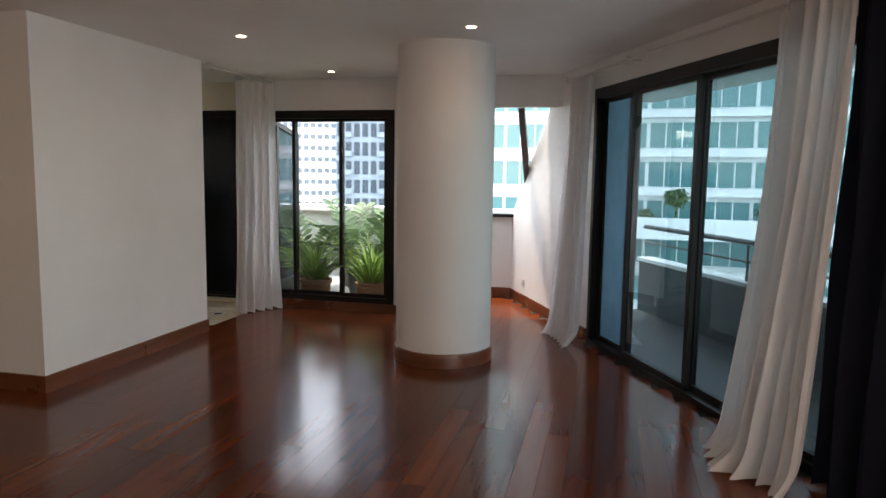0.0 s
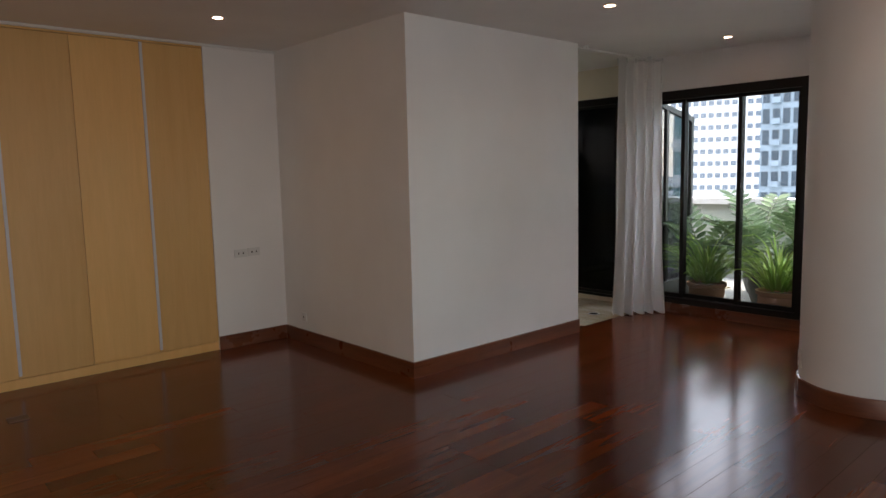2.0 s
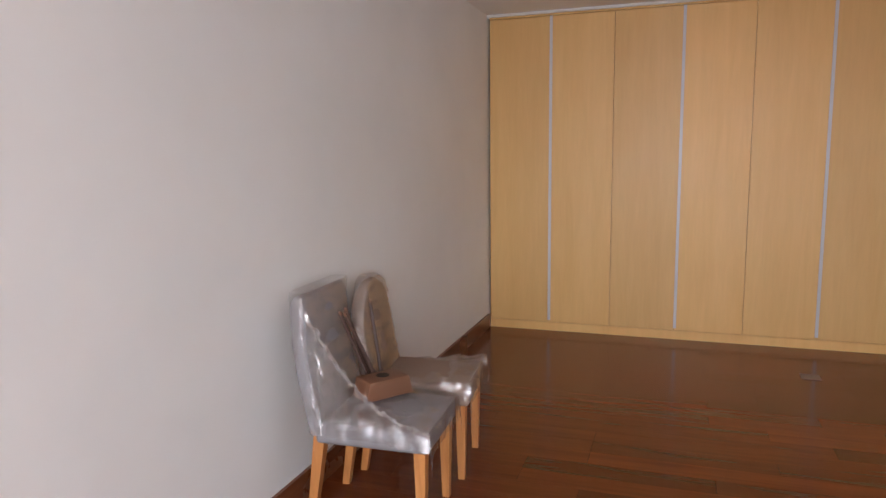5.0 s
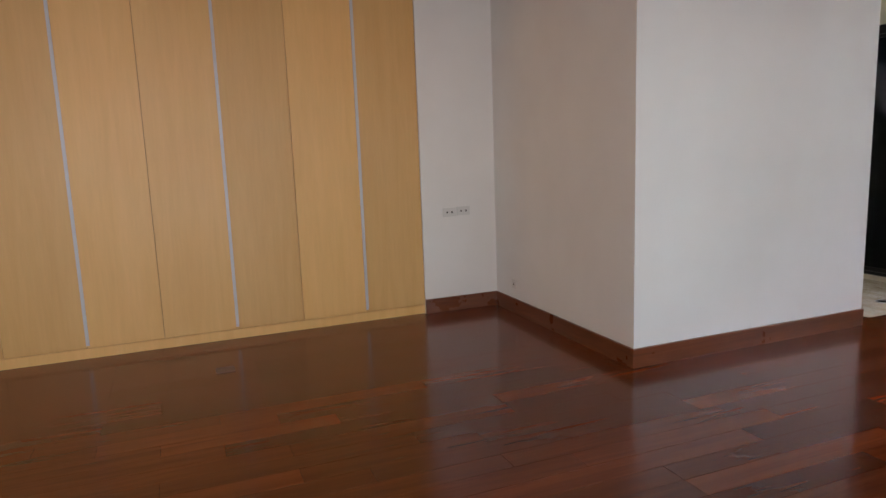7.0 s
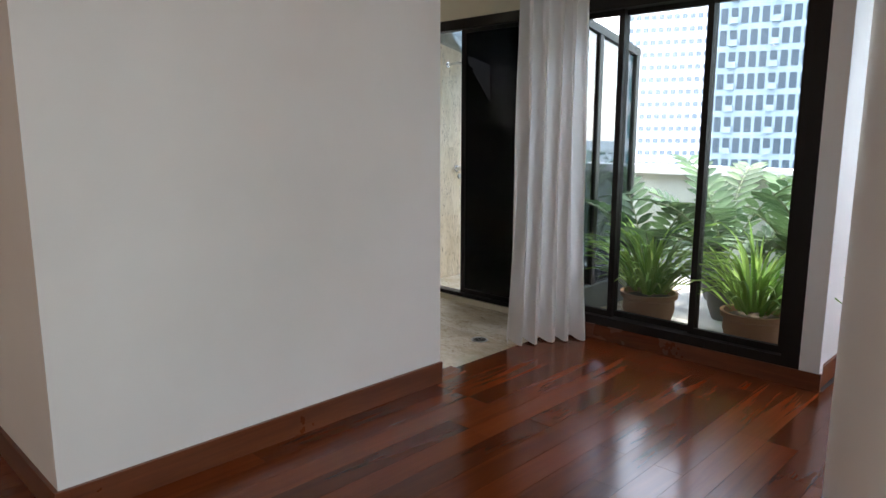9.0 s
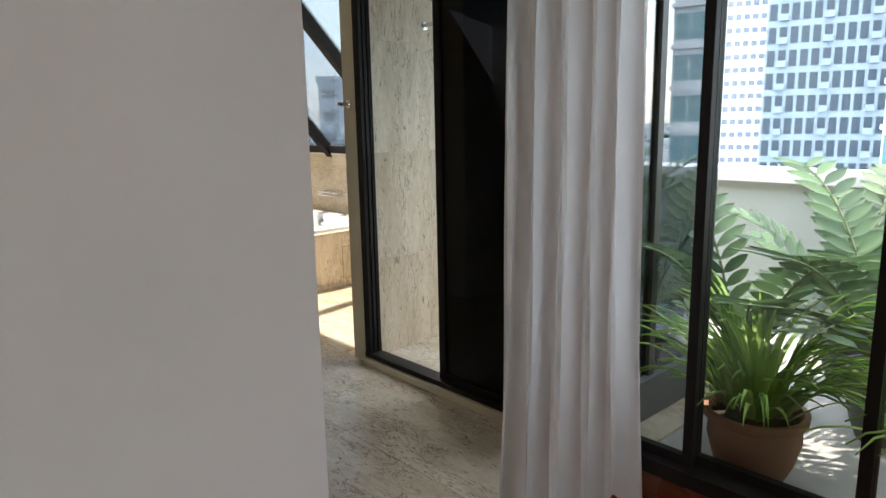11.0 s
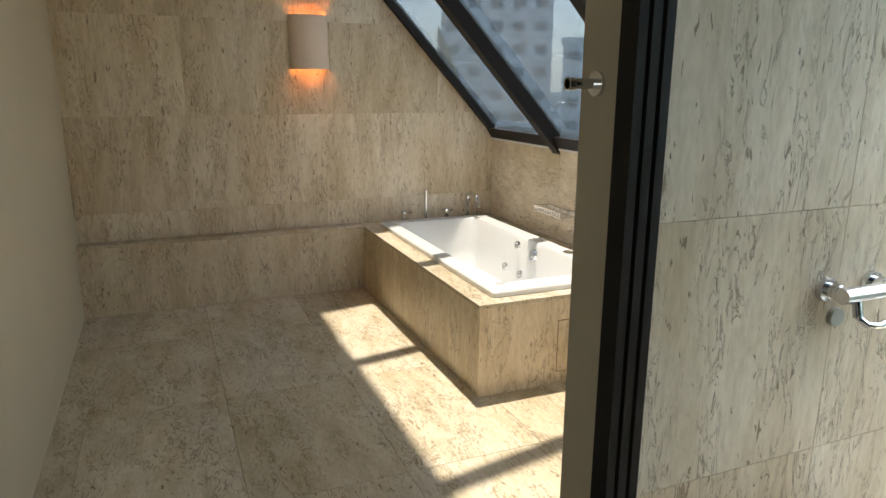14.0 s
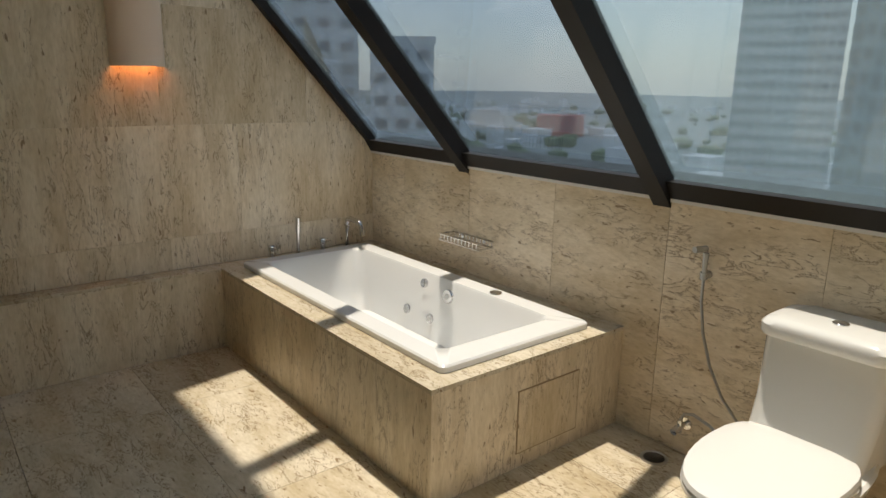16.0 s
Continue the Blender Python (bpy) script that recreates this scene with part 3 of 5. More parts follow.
part("base_side", bm_box((4.74, 0.34, -0.1), (4.82, 1.945, 0.20)), GREY_POT, glass_box)


# ---- curtains ----
def curtain(name, line, z0, z1, flare, folds, label, seed, depth=0.05, puddle=0.0, lean=(0, 0)):
    """A gathered curtain hung along a plan line (a, b); it widens by flare towards the floor."""
    rnd = random.Random(seed)
    a, b = Vector((*line[0], 0)), Vector((*line[1], 0))
    d = (b - a)
    n = Vector((-d.y, d.x, 0)).normalized()
    cols, rows = folds * 8, 40
    ph = [rnd.uniform(-0.5, 0.5) for _ in range(folds + 2)]
    bm = bmesh.new()
    grid = []
    for j in range(rows + 1):
        v = j / rows
        z = z1 + (z0 - z1) * v
        row = []
        for i in range(cols + 1):
            u = i / cols
            k = u * folds
            w = ph[int(k)] * (1 - (k % 1)) + ph[int(k) + 1] * (k % 1)
            amp = depth * (0.55 + 0.6 * v + 0.25 * math.sin(3 * u + seed))
            off = amp * math.sin(2 * math.pi * k + w * 2.2 + 0.35 * math.sin(4 * v + seed + 5 * u)) + 0.3 * amp * math.sin(4.7 * k + seed + v)
            uu = 0.5 + (u - 0.5) * (1 + flare * v ** 2.2) + 0.012 * math.sin(9 * v + 6 * u * folds)
            p = a + d * uu + n * off
            if puddle and v > 0.93:
                t = (v - 0.93) / 0.07
                p += n * (puddle * t ** 1.5 * (0.6 + 0.5 * math.sin(5 * u + seed)))
            p += Vector((lean[0], lean[1], 0)) * v ** 1.6
            zz = z + (0.012 * math.sin(2 * math.pi * k) if v == 1 else 0)
            if puddle and v > 0.95:
                zz = max(zz, 0.006) + 0.015 * abs(math.sin(7 * k))
            row.append(bm.verts.new((p.x, p.y, max(zz, 0.006))))
        grid.append(row)
    for j in range(rows):
        for i in range(cols):
            bm.faces.new((grid[j][i], grid[j][i + 1], grid[j + 1][i + 1], grid[j + 1][i]))
    th = thing(name, label, "curtain", "white curtains")
    part("cloth", bm, CURTAIN, th, "", True)
    for i in range(folds + 1):
        p = a + d * (i / folds)
        bm = bmesh.new()
        box(bm, (p.x - 0.006, p.y - 0.006, z1 - 0.02), (p.x + 0.006, p.y + 0.006, z1 + 0.03))
        part("glider", bm, PLASTIC, th, "small white curtain glider")
    return th


curtain("curtain", ((2.94, 0.15), (3.34, -0.12)), 0.01, 2.66, 0.22, 5, "long white gathered curtain beside the terrace window", 1, 0.055)
f0, f1 = on_wall(3.02, 0.12), on_wall(2.62, 0.12)
curtain("curtain", ((f0.x, f0.y), (f1.x, f1.y)), 0.0, 2.58, 0.5, 6, "long white gathered curtain trailing on the floor", 3, 0.06, -0.10, (-0.06, 0.10))
n0, n1 = on_wall(0.33, 0.14), on_wall(0.10, 0.14)
curtain("curtain", ((n0.x, n0.y), (n1.x, n1.y)), 0.0, 2.58, 1.0, 4, "long white gathered curtain trailing on the wooden floor", 5, 0.06, -0.16, (-0.02, 0.16))
n0, n1 = on_wall(0.07, 0.18), on_wall(-0.20, 0.18)
curtain("curtain", ((n0.x, n0.y), (n1.x, n1.y)), 0.0, 2.58, 0.5, 5, "long white gathered curtain bunched before the window", 8, 0.07, -0.14, (-0.05, 0.18))

CURTAIN_LIGHT, CURTAIN = CURTAIN, cloth("navy_cloth", (0.012, 0.014, 0.022), 0.05)
n0, n1 = on_wall(-0.12, 0.10), on_wall(-1.15, 0.10)
curtain("curtain", ((n0.x, n0.y), (n1.x, n1.y)), 0.02, 2.58, 0.05, 6, "dark navy blackout curtain beside the white curtains", 14, 0.05)
CURTAIN = CURTAIN_LIGHT
rail = thing("curtain_rod", "thin white curtain rod on brackets over the window", "curtain rod")
bm = bmesh.new(); rod(bm, on_wall(-4.6, 0.12, 2.60), on_wall(3.2, 0.12, 2.60), 0.011)
part("rod", bm, PLASTIC, rail, "", True)
for x in (-1.6, 0.1, 2.0, 3.15):
    p = on_wall(x, 0.0, 2.60)
    bm = bmesh.new(); rod(bm, p, on_wall(x, 0.12, 2.60), 0.008); rod(bm, on_wall(x, 0.12, 2.56), on_wall(x, 0.12, 2.63), 0.014)
    part("bracket", bm, PLASTIC, rail, "", True)
rail = thing("curtain_track", "thin white curtain track under the ceiling", "curtain track")
bm = bmesh.new(); rod(bm, (2.06, 0.02, 2.685), (3.46, -0.02, 2.685), 0.010)
part("rod", bm, PLASTIC, rail, "", True)
for x in (2.2, 3.3):
    part("bracket", bm_box((x - 0.01, -0.01, 2.69), (x + 0.01, 0.03, H)), PLASTIC, rail)

# ---- downlights ----
for x, y in ((1.05, -1.03), (2.92, -1.01), (1.04, -2.92), (-0.99, 0.93), (-0.92, -1.02), (-0.92, -2.92), (-2.8, -1.02), (-2.8, 0.93), (-2.8, -2.92)):
    th = thing("downlight", "small round recessed ceiling downlight, lit", "downlight", "ceiling downlights", (x, y, H))
    bm = bmesh.new(); lathe(bm, [(0.036, -0.002), (0.036, -0.006), (0.050, -0.006), (0.052, -0.001), (0.052, 0.01)], 24)
    part("ring", bm, PLASTIC, th, "", True)
    bm = bmesh.new(); lathe(bm, [(0.034, -0.004), (0.02, -0.007), (0.0, -0.008)][:2], 20)
    part("bulb", bm, SPOT_GLOW, th, "warm glowing lamp")
    ld = bpy.data.lights.new("downlight_lamp", "SPOT")
    ld.energy, ld.spot_size, ld.spot_blend, ld.color, ld.shadow_soft_size = DOWN_W, radians(120), 0.8, (1.0, 0.80, 0.62), 0.04
    lamp = new("downlight_lamp", ld)
    lamp.matrix_world = pose(x, y, H - 0.03)

# ---- sockets and small fittings ----
def plate(name, label, m, w, h, gangs):
    th = thing(name, label, "socket")
    th.matrix_basis = m
    part("plate", bm_box((-w / 2, -0.009, -h / 2), (w / 2, 0, h / 2), 0.003), PLASTIC, th)
    for i in range(gangs):
        x = (i - (gangs - 1) / 2) * 0.045
        part("insert", bm_box((x - 0.017, -0.012, -0.022), (x + 0.017, -0.009, 0.022), 0.002), PLASTIC, th)
        part("slot", bm_box((x - 0.006, -0.0135, -0.008), (x + 0.006, -0.012, 0.008)), DARK, th, "dark socket opening")
    return th


plate("wall_socket", "white double wall socket plate beside the wardrobe", pose(-0.31, 1.945, 0.87), 0.12, 0.075, 2)
plate("wall_socket", "white double switch plate beside the wardrobe", pose(-0.44, 1.945, 0.865), 0.12, 0.075, 2)
plate("wall_socket", "small white aerial socket low on the wall", pose(0.0, 1.60, 0.25, 0, 0, -90), 0.075, 0.075, 1)
p = on_wall(4.55, 0.0, 0.27)
plate("wall_socket", "white wall socket low in the bay", Matrix.Translation(p) @ pose(0, 0, 0, 0, 0, 180 + math.degrees(math.atan2(WD.y, WD.x))), 0.09, 0.09, 1)
plate("wall_socket", "white socket low on the round column", pose(1.84 - 0.425 * 0.55, -2.545 + 0.425 * 0.835, 0.25, 0, 0, -146), 0.07, 0.11, 1)
OLD_BRASS = paint("dull_floor_metal", (0.13, 0.09, 0.07), 0.45, 0.2, 0.3)
fb = thing("floor_box", "small metal floor socket box in the planks", "floor box", at=(-2.406, 1.216, 0.0))
part("lid", bm_box((-0.06, -0.055, 0.0), (0.06, 0.055, 0.006), 0.002), OLD_BRASS, fb)
part("hinge", bm_box((-0.055, 0.035, 0.006), (0.055, 0.045, 0.010)), OLD_BRASS, fb)


# ---- chairs ----
def dining_chair(name, label, seed, at, rz, cloth_mat, round_top):
    rnd = random.Random(seed)
    th = thing(name, label, "chair", "wrapped dining chairs", at, rz)
    HW, BH = 0.215, (0.53 if round_top else 0.58)
    # front points along +x
    for sx, sy in ((1, 1), (1, -1), (-1, 1), (-1, -1)):
        bm = bmesh.new()
        x, y = (0.20 if sx > 0 else -0.235), sy * (HW - 0.035)
        k = 0.0 if sx > 0 else -0.06
        loft(bm, [[(x + k + dx * 0.016, y + dy * 0.016, 0) for dx, dy in ((-1, -1), (1, -1), (1, 1), (-1, 1))],
                  [(x + dx * 0.025, y + dy * 0.025, 0.40) for dx, dy in ((-1, -1), (1, -1), (1, 1), (-1, 1))]])
        part("leg", bm, CHAIR_WOOD, th, "orange-brown wooden leg")
    bm = bmesh.new()
    box(bm, (-0.25, -HW, 0.37), (0.24, HW, 0.47))
    bmesh.ops.subdivide_edges(bm, edges=bm.edges, cuts=3, use_grid_fill=True)
    for v in bm.verts:
        if v.co.z > 0.46:
            v.co.z += 0.022 * (1 - (v.co.x / 0.25) ** 2) * (1 - (v.co.y / HW) ** 2)
    soften(bm, 0.018, 3)
    part("seat", bm, cloth_mat, th, "padded fabric seat", True)
    bm = bmesh.new()
    rows = []
    for j in range(13):
        v = j / 12
        z = 0.40 + BH * v
        wd = HW if not round_top else HW * math.sqrt(max(0.06, 1 - max(0, (v - 0.45) / 0.56) ** 2.4))
        if not round_top and j == 12:
            wd = HW - 0.01
        x = -0.235 - 0.075 * v - 0.02 * math.sin(3.1 * v)
        th2 = 0.035 if j < 12 else 0.02
        rows.append([(x + th2, -wd, z), (x + th2 + 0.008, 0, z), (x + th2, wd, z), (x - th2, wd, z), (x - th2, 0, z), (x - th2, -wd, z)])
    loft(bm, rows)
    soften(bm, 0.012)
    part("backrest", bm, cloth_mat, th, "padded fabric backrest", True)
    # clear film drawn tight over seat and back, with loose crumpled folds
    def crumple(p, k=1.0):
        q = Vector(p) * 16 + Vector((seed * 3.1, seed, 0))
        return k * (0.010 * noise.noise(q) + 0.016 * abs(noise.noise(q * 0.45)) + 0.005 * noise.noise(q * 2.7))

    def sheet(at_uv, nu, nv, name, k=1.0):
        bm = bmesh.new()
        g = [[Vector(at_uv(a / nu, b / nv)) for a in range(nu + 1)] for b in range(nv + 1)]
        vs = []
        for b in range(nv + 1):
            row = []
            for a in range(nu + 1):
                du = g[b][min(a + 1, nu)] - g[b][max(a - 1, 0)]
                dv = g[min(b + 1, nv)][a] - g[max(b - 1, 0)][a]
                nn = du.cross(dv)
                nn = nn.normalized() if nn.length > 1e-9 else Vector((0, 0, 1))
                row.append(bm.verts.new(g[b][a] + nn * crumple(g[b][a], k)))
            vs.append(row)
        for b in range(nv):
            for a in range(nu):
                bm.faces.new((vs[b][a], vs[b][a + 1], vs[b + 1][a + 1], vs[b + 1][a]))
        film = part(name, bm, FILM, th, "crumpled clear plastic wrapping", True)
        film.visible_shadow = False

    def back_x(v):
        return -0.235 - 0.075 * v - 0.02 * math.sin(3.1 * v)

    def back_w(v):
        return HW if not round_top else HW * math.sqrt(max(0.06, 1 - max(0, (v - 0.45) / 0.56) ** 2.4))

    # round the backrest: a closed sleeve, front, sides and rear
    def sleeve(u, v):
        a = 6.2832 * u
        c, q = math.cos(a), math.sin(a)
        return (back_x(v) + 0.047 * math.copysign(abs(c) ** 0.5, c), (back_w(v) + 0.014) * math.copysign(abs(q) ** 0.35, q), 0.41 + (BH + 0.012) * v)
    sheet(lambda u, v: sleeve(u, 1 - v), 56, 40, "film_back")

    # over the seat, hanging down at the sides and the front
    def over_seat(u, v):
        y = (u - 0.5) * 2 * (HW + 0.10)
        over = max(0, abs(y) - HW - 0.012)
        x = -0.19 + 0.54 * v
        lip = max(0, x - 0.252)
        return (min(x, 0.252) + 0.15 * lip, max(-HW - 0.012, min(HW + 0.012, y)) + math.copysign(0.12 * over, y), 0.488 - over - lip + 0.012 * math.sin(8 * x + seed))
    sheet(over_seat, 44, 44, "film_seat", 1.3)
    if round_top:
        return th

    # a sheet pulled from the back's top corner to the seat's front corner, gathered to a twisted edge
    top, front, low = Vector((-0.27, -HW - 0.02, 0.93)), Vector((0.25, -HW - 0.02, 0.46)), Vector((-0.23, -HW - 0.02, 0.48))
    def edge(u):
        return top.lerp(front, u) - Vector((0, 0, 0.09 * math.sin(math.pi * u))) + Vector((0, -0.02 * math.sin(3 * u), 0))
    sheet(lambda u, v: edge(u).lerp(Vector((top.lerp(low, min(1, 2 * u)) if u < 0.5 else low.lerp(front, 2 * u - 1))), v), 40, 16, "film_web", 1.2)
    bm = bmesh.new()
    pts = [edge(i / 60) + Vector((0.006 * math.sin(i * 1.3), 0.006 * math.cos(i * 1.9), 0.006 * math.sin(i * 2.3))) for i in range(61)]
    tube(bm, pts, 0.008, 5)
    for v in bm.verts:
        v.co += Vector((noise.noise(v.co * 70), noise.noise(v.co * 80 + Vector((9, 0, 0))), noise.noise(v.co * 75 + Vector((0, 7, 0))))) * 0.008
    part("film_twist", bm, FILM, th, "twisted edge of plastic film").visible_shadow = False
    return th


CHAIR_WOOD = wood("chair_wood", (0.40, 0.15, 0.04), (0.58, 0.25, 0.08), 0.4, (2, 2, 0.3), vary=0.1)
GREY_CLOTH = paint("grey_chair_fabric", (0.21, 0.20, 0.21), 0.95, 0.12, 1.0)
TAN_CLOTH = paint("tan_chair_fabric", (0.24, 0.17, 0.13), 0.95, 0.14, 1.0)
FILM = hazy("plastic_film", (0.93, 0.93, 0.93), (0.85, 0.85, 0.85), 0.15)
film_nodes = FILM.node_tree.nodes
film_nodes["Glossy BSDF"].inputs["Roughness"].default_value = 0.07
film_nodes["Math.001"].inputs[1].default_value, film_nodes["Math.001"].inputs[2].default_value = 0.45, 0.16
wrinkle = film_nodes.new("ShaderNodeBump")
wrinkle.inputs["Strength"].default_value, wrinkle.inputs["Distance"].default_value = 1.0, 0.006
FILM.node_tree.links.new(noise_at(film_nodes, FILM.node_tree.links, 26, (1, 1, 1), 3, 0.6, 1.5), wrinkle.inputs["Height"])
FILM.node_tree.links.new(wrinkle.outputs[0], film_nodes["Glossy BSDF"].inputs["Normal"])
dining_chair("dining_chair", "grey upholstered dining chair wrapped in clear plastic", 2, (-4.46, -1.27, 0), 3, GREY_CLOTH, False)
dining_chair("dining_chair", "tan upholstered dining chair with a rounded back, plastic wrapped", 6, (-4.47, -0.74, 0), 6, TAN_CLOTH, True)
BOX_BROWN = paint("brown_leather", (0.16, 0.07, 0.035), 0.55, 0.2, 0.5)
tb = thing("tissue_box", "brown leather-covered box lying on the chair seat", "box", at=(-4.52, -1.20, 0.50), rz=55)
bm = bmesh.new(); prism(bm, [(-0.12, 0.0), (0.12, 0.0), (0.10, 0.085), (-0.10, 0.085)], -0.065, 0.065, 1); soften(bm, 0.008)
part("body", bm, BOX_BROWN, tb, "", True)
bm = bmesh.new(); lathe(bm, [(0.03, 0.086), (0.028, 0.088)], 20)
part("opening", bm, DARK, tb, "dark oval opening")
STICK = paint("dark_stick", (0.05, 0.025, 0.018), 0.5, 0.2, 0.3)
for i, (dy, dx, tilt) in enumerate(((-0.02, -0.02, -0.10), (0.01, -0.03, -0.06), (0.04, 0.0, 0.10), (0.0, 0.01, -0.13))):
    th = thing("wooden_stick", "thin dark wooden stick leaning on the chair back", "stick", "sticks on the chair", (-4.57 + dx, -1.13 + dy, 0.50))
    bm = bmesh.new(); rod(bm, (0, 0, 0), (-0.10, tilt, 0.36), 0.010, 0.007, 8)
    part("shaft", bm, STICK, th, "", True)
    bm = bmesh.new(); rod(bm, (-0.10, tilt, 0.36), (-0.104, tilt * 1.04, 0.375), 0.008, 0.006, 8)
    part("tip", bm, BOX_BROWN, th, "", True)

# ---- bathtub ----
DX, DY, DZ = 4.158, 3.742, 0.512
surround = thing("bath_surround", "travertine clad bathtub surround with an access panel", "bath surround")
part("front_panel", bm_box((DX, DY + 0.02, 0.0), (DX + 0.02, 5.87, DZ - 0.02)), TRAV_WALL, surround)
part("end_panel", bm_box((DX, DY, 0.0), (5.345, DY + 0.02, DZ - 0.02)), TRAV_WALL, surround)
for a, b in (((DX - 0.004, DY - 0.004, DZ - 0.02), (4.30, 5.985, DZ)), ((4.30, DY - 0.004, DZ - 0.02), (5.345, 3.86, DZ)),
             ((4.30, 5.78, DZ - 0.02), (5.345, 5.985, DZ)), ((5.16, 3.86, DZ - 0.02), (5.345, 5.78, DZ))):
    part("deck", bm_box(a, b, 0.003), TRAV_FLOOR, surround)
part("access_panel", bm_box((4.635, DY - 0.004, 0.075), (5.02, DY, 0.365), 0.002), TRAV_WALL, surround, "square stone access panel")
bm = bmesh.new()
for a, b in (((4.629, DY - 0.002, 0.069), (4.635, DY, 0.371)), ((5.02, DY - 0.002, 0.069), (5.026, DY, 0.371)), ((4.629, DY - 0.002, 0.365), (5.026, DY, 0.371)), ((4.629, DY - 0.002, 0.069), (5.026, DY, 0.075))):
    box(bm, a, b)
part("panel_joint", bm, material("stone_joint", (0.34, 0.25, 0.15), 0.8)[0], surround)

ledge = thing("stone_ledge", "long low travertine ledge along the bathroom wall", "ledge")
part("front", bm_box((2.13, 5.87, 0.0), (DX, 5.985, DZ - 0.02)), TRAV_WALL, ledge)
part("top", bm_box((2.13, 5.866, DZ - 0.02), (DX - 0.004, 5.985, DZ), 0.002), TRAV_FLOOR, ledge)

tub = thing("bathtub", "white acrylic whirlpool bathtub set into a stone deck", "bathtub")
TX0, TX1, TY0, TY1, TZ = 4.275, 5.185, 3.825, 5.83, 0.545


def rrect(x0, x1, y0, y1, r, z, n=6):
    out = []
    for cx, cy, s in ((x1 - r, y1 - r, 0), (x0 + r, y1 - r, 90), (x0 + r, y0 + r, 180), (x1 - r, y0 + r, 270)):
        for i in range(n + 1):
            a = radians(s + 90 * i / n)
            out.append((cx + r * math.cos(a), cy + r * math.sin(a), z))
    return out


bm = bmesh.new()
loft(bm, [rrect(TX0, TX1, TY0, TY1, 0.03, DZ + 0.001), rrect(TX0, TX1, TY0, TY1, 0.03, TZ - 0.008), rrect(TX0 + 0.008, TX1 - 0.008, TY0 + 0.008, TY1 - 0.008, 0.03, TZ),
          rrect(TX0 + 0.10, TX1 - 0.11, TY0 + 0.14, TY1 - 0.10, 0.06, TZ), rrect(TX0 + 0.112, TX1 - 0.122, TY0 + 0.155, TY1 - 0.115, 0.06, TZ - 0.015),
          rrect(TX0 + 0.14, TX1 - 0.15, TY0 + 0.26, TY1 - 0.17, 0.09, TZ - 0.22), rrect(TX0 + 0.17, TX1 - 0.18, TY0 + 0.42, TY1 - 0.24, 0.12, TZ - 0.38),
          rrect(TX0 + 0.22, TX1 - 0.23, TY0 + 0.48, TY1 - 0.29, 0.12, TZ - 0.41)], base=False)
part("shell", bm, ACRYLIC, tub, "", True)


def jet(x, y, z, r, nx):
    bm = bmesh.new()
    d = Vector((nx, 0, 0.18)).normalized()
    p = Vector((x, y, z))
    rod(bm, p - d * 0.01, p + d * 0.008, r, r * 0.85, 20)
    j = part("jet", bm, CHROME, tub, "round chrome water jet", True)
    bm = bmesh.new(); rod(bm, p + d * 0.008, p + d * 0.012, r * 0.45, r * 0.4, 14)
    part("nozzle", bm, STEEL, j, "", True)


for y, z, r in ((4.97, 0.48, 0.030), (4.74, 0.455, 0.043), (5.11, 0.285, 0.033), (4.88, 0.285, 0.033), (4.41, 0.28, 0.03)):
    jet(TX1 - 0.128 - (TZ - z) * 0.12, y, z, r, -1)
bm = bmesh.new(); lathe(bm, [(0.035, TZ + 0.001), (0.034, TZ + 0.006), (0.02, TZ + 0.010)], 20, (5.12, 4.42))
part("air_button", bm, CHROME, tub, "", True)

# taps on the deck
taps = thing("bath_mixer", "chrome deck-mounted bath mixer with curved spout", "tap")
bm = bmesh.new(); tube(bm, [(5.085, 5.92, DZ), (5.085, 5.92, 0.67), (5.085, 5.91, 0.705), (5.085, 5.88, 0.72), (5.085, 5.80, 0.715), (5.085, 5.74, 0.70), (5.085, 5.722, 0.67), (5.085, 5.715, 0.625)], 0.018, 14)
part("spout", bm, CHROME, taps, "", True)
for x in (4.515, 4.89):
    bm = bmesh.new(); lathe(bm, [(0.026, DZ), (0.026, DZ + 0.008), (0.019, DZ + 0.012), (0.017, DZ + 0.05), (0.022, DZ + 0.055), (0.022, DZ + 0.08), (0.015, DZ + 0.086)], 18, (x, 5.92))
    k = part("valve", bm, CHROME, taps, "", True)
    bm = bmesh.new(); rod(bm, (x, 5.92, DZ + 0.066), (x + 0.035, 5.868, DZ + 0.076), 0.008)
    part("lever", bm, CHROME, k, "", True)
hand = thing("hand_shower", "slim chrome hand shower standing in the deck", "hand shower")
bm = bmesh.new(); lathe(bm, [(0.024, DZ), (0.024, DZ + 0.008), (0.013, DZ + 0.012), (0.013, DZ + 0.04)], 18, (4.705, 5.92))
part("base", bm, CHROME, hand, "", True)
bm = bmesh.new(); rod(bm, (4.705, 5.92, DZ + 0.04), (4.705, 5.915, DZ + 0.17), 0.011); rod(bm, (4.705, 5.915, DZ + 0.15), (4.705, 5.912, DZ + 0.25), 0.017)
part("handle", bm, CHROME, hand, "", True)

# soap basket on the low wall
basket = thing("soap_basket", "chrome wire soap basket on the stone wall", "soap basket")
bm = bmesh.new()
x0, x1, y0, y1, z0, z1 = 5.215, 5.335, 4.68, 5.04, 0.715, 0.75
for z in (z0, z1):
    tube(bm, [(x0, y0, z), (x1, y0, z), (x1, y1, z), (x0, y1, z), (x0, y0, z)], 0.004, 6)
part("rim", bm, CHROME, basket, "", True)
for i in range(11):
    y = y0 + (y1 - y0) * (i + 0.5) / 11
    bm = bmesh.new(); tube(bm, [(x0, y, z1), (x0, y, z0), (x1, y, z0), (x1, y, z1)], 0.0028, 5)
    part("wire", bm, CHROME, basket, "", True)
